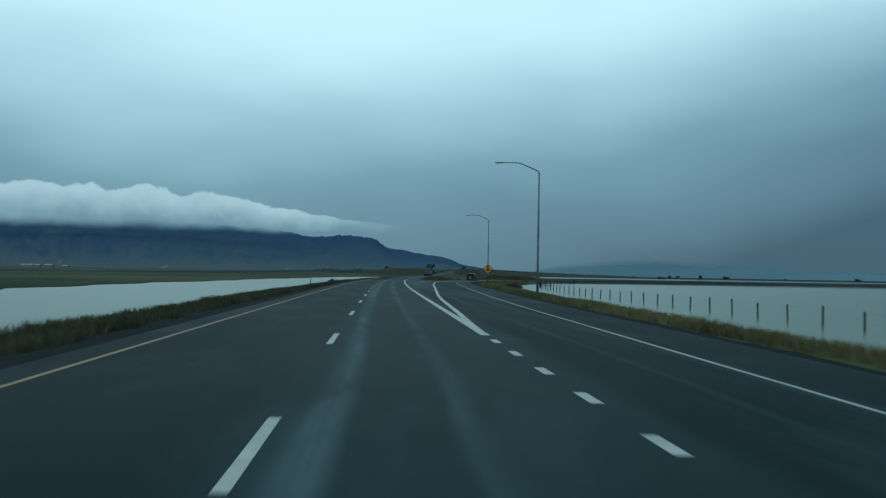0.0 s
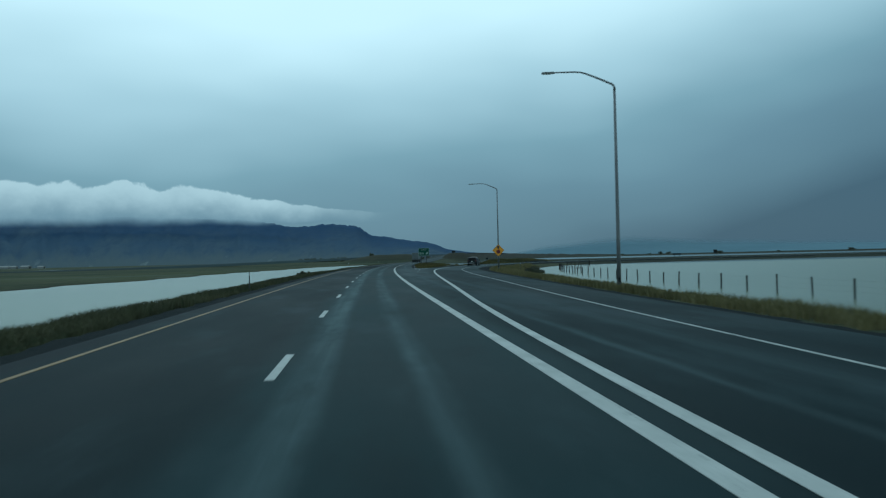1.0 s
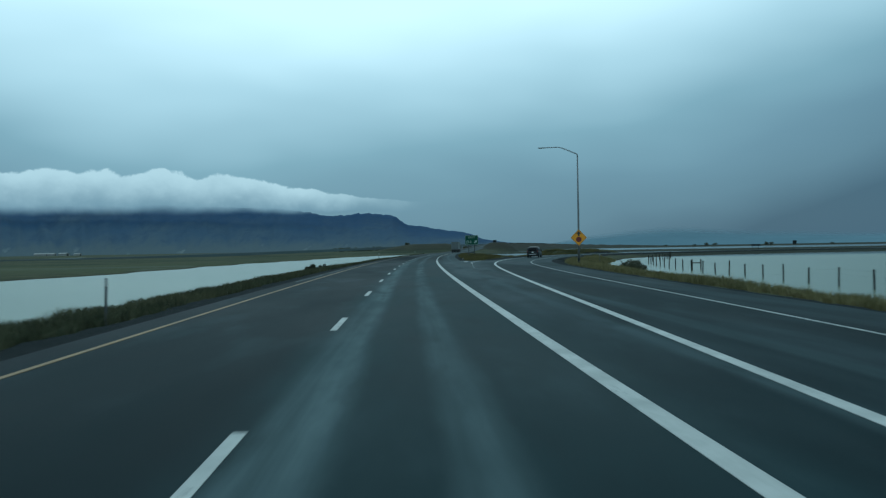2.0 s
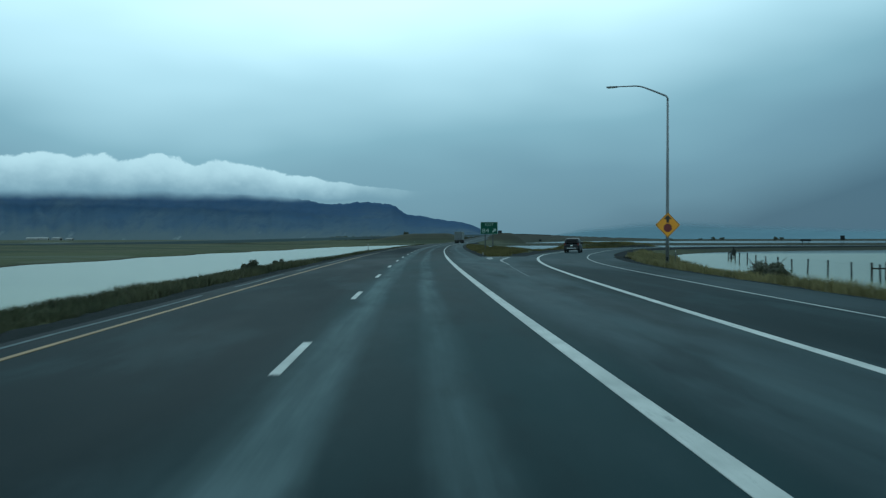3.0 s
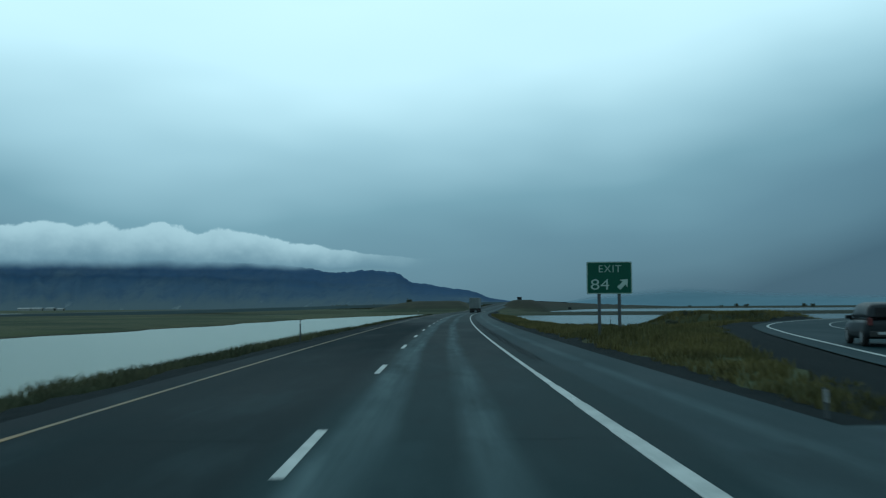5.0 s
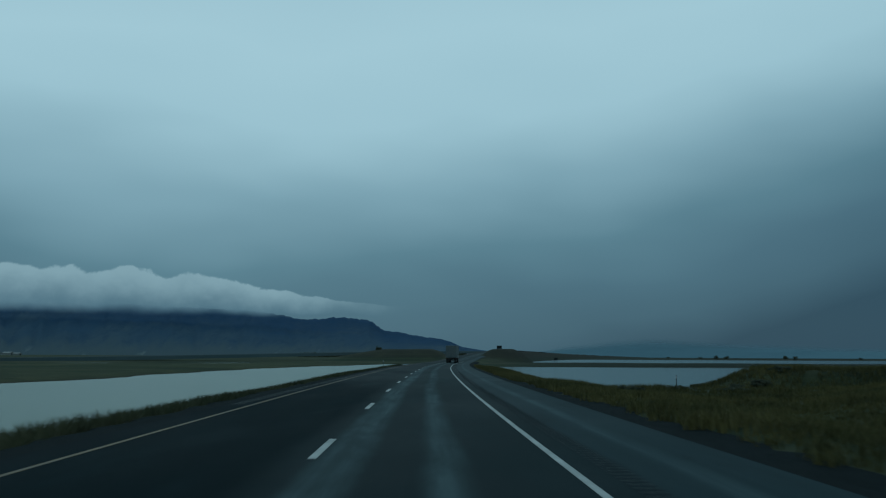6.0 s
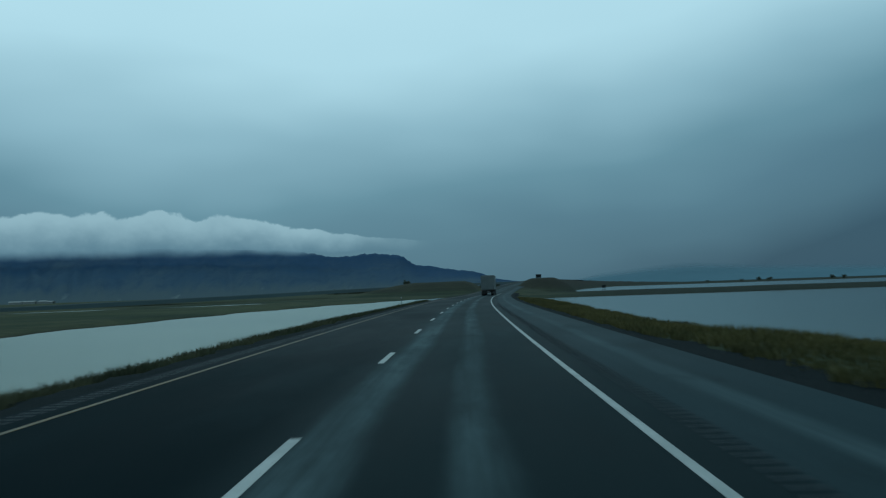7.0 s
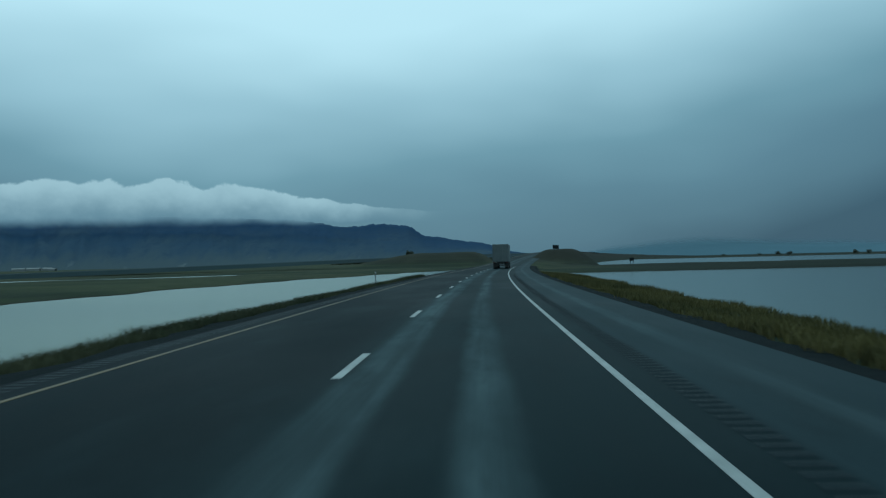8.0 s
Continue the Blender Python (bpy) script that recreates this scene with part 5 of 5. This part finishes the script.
def car_ring(y, half, z0, z1, tuck, crown):
    """A cross-section of a car body at y: sides that tuck in towards the top, a slightly crowned roof."""
    pts = [(-half * 0.92, z0), (-half, z0 + 0.18), (-half, z0 + 0.4 * (z1 - z0)), (-half + tuck * 0.5, z0 + 0.8 * (z1 - z0)), (-half + tuck, z1 - 0.03), (-half + tuck + 0.12, z1)]
    pts += [(0, z1 + crown)]
    pts += [(-x, z) for x, z in reversed(pts[:-1])]
    return [(x, y, z) for x, z in pts]


def suv(x, y, turn, size):
    ob = thing("car", pose(x, y, 0.004, 0, 0, turn) @ Matrix.Scale(size, 4), "dark grey sport utility car on the exit ramp", "car")
    bm = bmesh.new()
    loft(bm, [car_ring(v, hw, z0, z1, tk, 0.02) for v, hw, z0, z1, tk in ((-2.38, 0.80, 0.42, 0.95, 0.05), (-2.33, 0.90, 0.36, 1.04, 0.05), (-1.6, 0.95, 0.30, 1.08, 0.04), (0.2, 0.96, 0.28, 1.06, 0.04),
                                                                  (1.1, 0.95, 0.28, 1.02, 0.06), (2.0, 0.92, 0.30, 0.92, 0.10), (2.3, 0.82, 0.38, 0.80, 0.12))])
    part("body", bm, M["car_paint"], ob, "", True)
    bm = bmesh.new()
    loft(bm, [car_ring(v, hw, 1.03, z1, tk, 0.02) for v, hw, z1, tk in ((-2.30, 0.88, 1.10, 0.10), (-2.12, 0.87, 1.62, 0.16), (-1.9, 0.88, 1.72, 0.18), (-0.5, 0.89, 1.78, 0.18), (0.3, 0.88, 1.72, 0.18), (1.15, 0.86, 1.06, 0.06))])
    part("cabin", bm, M["car_paint"], ob, "", True)
    bm = bmesh.new()
    bm.faces.new([bm.verts.new(p) for p in ((-0.62, -2.292, 1.14), (0.62, -2.292, 1.14), (0.56, -2.165, 1.56), (-0.56, -2.165, 1.56))])
    bmesh.ops.solidify(bm, geom=bm.faces[:], thickness=0.02)
    part("rear_window", bm, M["glass"], ob, "dark rear glass")
    for s in (-1, 1):
        for y0, y1 in ((-1.95, -1.05), (-0.98, -0.05), (0.02, 0.72)):
            bm = bmesh.new()
            lo, hi = s * 0.868, s * 0.742
            ytop = y1 - (0.32 if y1 > 0.5 else 0)
            bm.faces.new([bm.verts.new(p) for p in ((lo, y0, 1.13), (lo, y1, 1.13), (hi, ytop, 1.60), (hi, y0, 1.60))])
            bmesh.ops.solidify(bm, geom=bm.faces[:], thickness=0.015)
            part("side_window", bm, M["glass"], ob)
        bm = bmesh.new()
        box(bm, s * 0.80 - 0.09, s * 0.80 + 0.09, -2.41, -2.28, 0.86, 1.16, 0.02)
        part("tail_lamp", bm, M["tail_red"], ob, "red tail lamp")
        bm = bmesh.new()
        box(bm, s * 1.04 - 0.1, s * 1.04 + 0.1, 0.55, 0.68, 1.08, 1.24, 0.03)
        part("mirror", bm, M["car_paint"], ob)
        for wy in (-1.45, 1.4):
            wheel(ob, s * 0.84, wy, 0.355, 0.36, 0.24)
    bm = bmesh.new()
    box(bm, -0.82, 0.82, -2.46, -2.30, 0.40, 0.64, 0.05)
    bumper = part("bumper", bm, M["chassis"], ob, "dark plastic bumper")
    bm = bmesh.new()
    box(bm, -0.55, 0.55, -2.472, -2.455, 0.50, 0.60, 0.004)
    part("bumper_trim", bm, M["aluminium"], bumper, "pale bright trim")
    bm = bmesh.new()
    box(bm, -0.15, 0.15, -2.405, -2.36, 0.80, 0.95, 0.004)
    part("plate", bm, M["sign_white"], ob, "blank pale plate")
    return ob


suv(20.95, 178.3, -17, 0.91)


def semi_truck(y):
    cx, cy = main_point(y, 1.85)
    s = (float(road_x(y + 1)) - float(road_x(y - 1))) / 2
    zz = float(road_z(y))
    ob = thing("truck", pose(cx, cy, zz, 0, 0, -math.degrees(math.atan(s))), "pale dusty box trailer truck on the wet highway", "truck")
    bm = bmesh.new()
    box(bm, -1.29, 1.29, 0.06, 15.5, 1.15, 4.05, 0.04)
    part("trailer_body", bm, M["trailer_white"], ob)
    for s in (-1, 1):
        bm = bmesh.new()
        box(bm, min(0.02 * s, 1.2 * s), max(0.02 * s, 1.2 * s), 0.0, 0.058, 1.25, 3.95, 0.015)
        door = part("door", bm, M["trailer_white"], ob)
        bm = bmesh.new()
        tube(bm, [(s * 0.35, -0.03, 1.3), (s * 0.35, -0.03, 3.9)], [0.018, 0.018], 6)
        part("lock_rod", bm, M["steel"], door)
        bm = bmesh.new()
        box(bm, s * 1.08 - 0.12, s * 1.08 + 0.12, -0.02, 0.05, 1.0, 1.12, 0.01)
        part("tail_lamp", bm, M["tail_red"], ob, "red tail lamp")
        bm = bmesh.new()
        box(bm, s * 0.95 - 0.3, s * 0.95 + 0.3, 1.0, 1.02, 0.25, 1.05, 0.0)
        part("mud_flap", bm, M["chassis"], ob)
        for wy in (1.8, 3.1, 13.5, 17.0):
            wheel(ob, s * 0.95, wy, 0.5, 0.5, 0.56)
    bm = bmesh.new()
    box(bm, -1.2, 1.2, 0.0, 0.12, 0.5, 0.62, 0.01)
    box(bm, -0.7, -0.6, 0.02, 0.1, 0.63, 1.14, 0.0)
    box(bm, 0.6, 0.7, 0.02, 0.1, 0.63, 1.14, 0.0)
    part("underride_bar", bm, M["chassis"], ob)
    bm = bmesh.new()
    box(bm, -0.5, 0.5, 0.2, 17.5, 0.8, 1.14, 0.02)
    part("chassis", bm, M["chassis"], ob)
    bm = bmesh.new()
    box(bm, -1.2, 1.2, 16.0, 18.4, 0.7, 3.6, 0.15)
    part("cab", bm, M["car_paint"], ob)
    return ob


semi_truck(381.0)

# ---------------------------------------------------------------- far things


def small_sign(x, y, z, w, h, label, post=2.0):
    ob = thing("road_sign", pose(x, y, z), label, "road sign")
    bm = bmesh.new()
    prism(bm, [(a, b + post + h / 2) for a, b in rounded_rect(w, h, 0.05)], 0, 0.03)
    part("panel", bm, M["dark_steel"], ob)
    for px in (-w * 0.3, w * 0.3):
        bm = bmesh.new()
        box(bm, px - 0.05, px + 0.05, 0.031, 0.12, -0.4, post + h * 0.9, 0)
        part("post", bm, M["dark_steel"], ob)


small_sign(50.4, 506, float(ground_z(50.4, 506)), 1.9, 1.2, "dark back of a road sign on the hill crest", 0.1)
small_sign(63.5, 463, float(ground_z(63.5, 463)), 1.2, 0.8, "small dark sign beside the far water", 0.9)
small_sign(100.4, 288, float(ground_z(100.4, 288)), 2.7, 0.5, "low dark sign panel beside the crossing road", 2.3)
small_sign(127, 321, float(ground_z(127, 321)), 1.3, 1.2, "dark square sign on posts across the plain", 2.6)


def farm_building(az_deg, d, w, l, h, turn, label):
    """A far barn with a pitched roof and a wide door."""
    a = radians(az_deg)
    x, y = 8 - math.sin(a) * d, CENTRE_Y + math.cos(a) * d
    ob = thing("farm_building", pose(x, y, float(ground_z(x, y)), 0, 0, turn), label, "building", "farm buildings")
    bm = bmesh.new()
    prism(bm, [(-w / 2, -0.5), (w / 2, -0.5), (w / 2, h), (0, h * 1.45), (-w / 2, h)], -l / 2, l / 2)
    part("wall", bm, M["pale_metal"], ob)
    for s in (-1, 1):
        bm = bmesh.new()
        prism(bm, [(s * (w / 2 + 0.5), h - 0.25), (s * (w / 2 + 0.5), h), (0, h * 1.45 + 0.35), (0, h * 1.45 + 0.05)], -l / 2 - 0.5, l / 2 + 0.5)
        part("roof", bm, M["pale_metal"], ob)
    bm = bmesh.new()
    prism(bm, [(-w * 0.2, 0), (w * 0.2, 0), (w * 0.2, h * 0.8), (-w * 0.2, h * 0.8)], -l / 2 - 0.08, -l / 2 - 0.01)
    part("door", bm, M["dark_steel"], ob)


for az_deg, d, w, l, h, turn in ((22.0, 2150, 12, 26, 4.5, 60), (22.8, 2250, 12, 30, 4.5, 85), (23.4, 2000, 12, 24, 4.0, 100), (21.4, 1700, 8, 12, 3, 75)):
    farm_building(az_deg, d, w, l, h, turn, "pale metal farm building far across the plain")
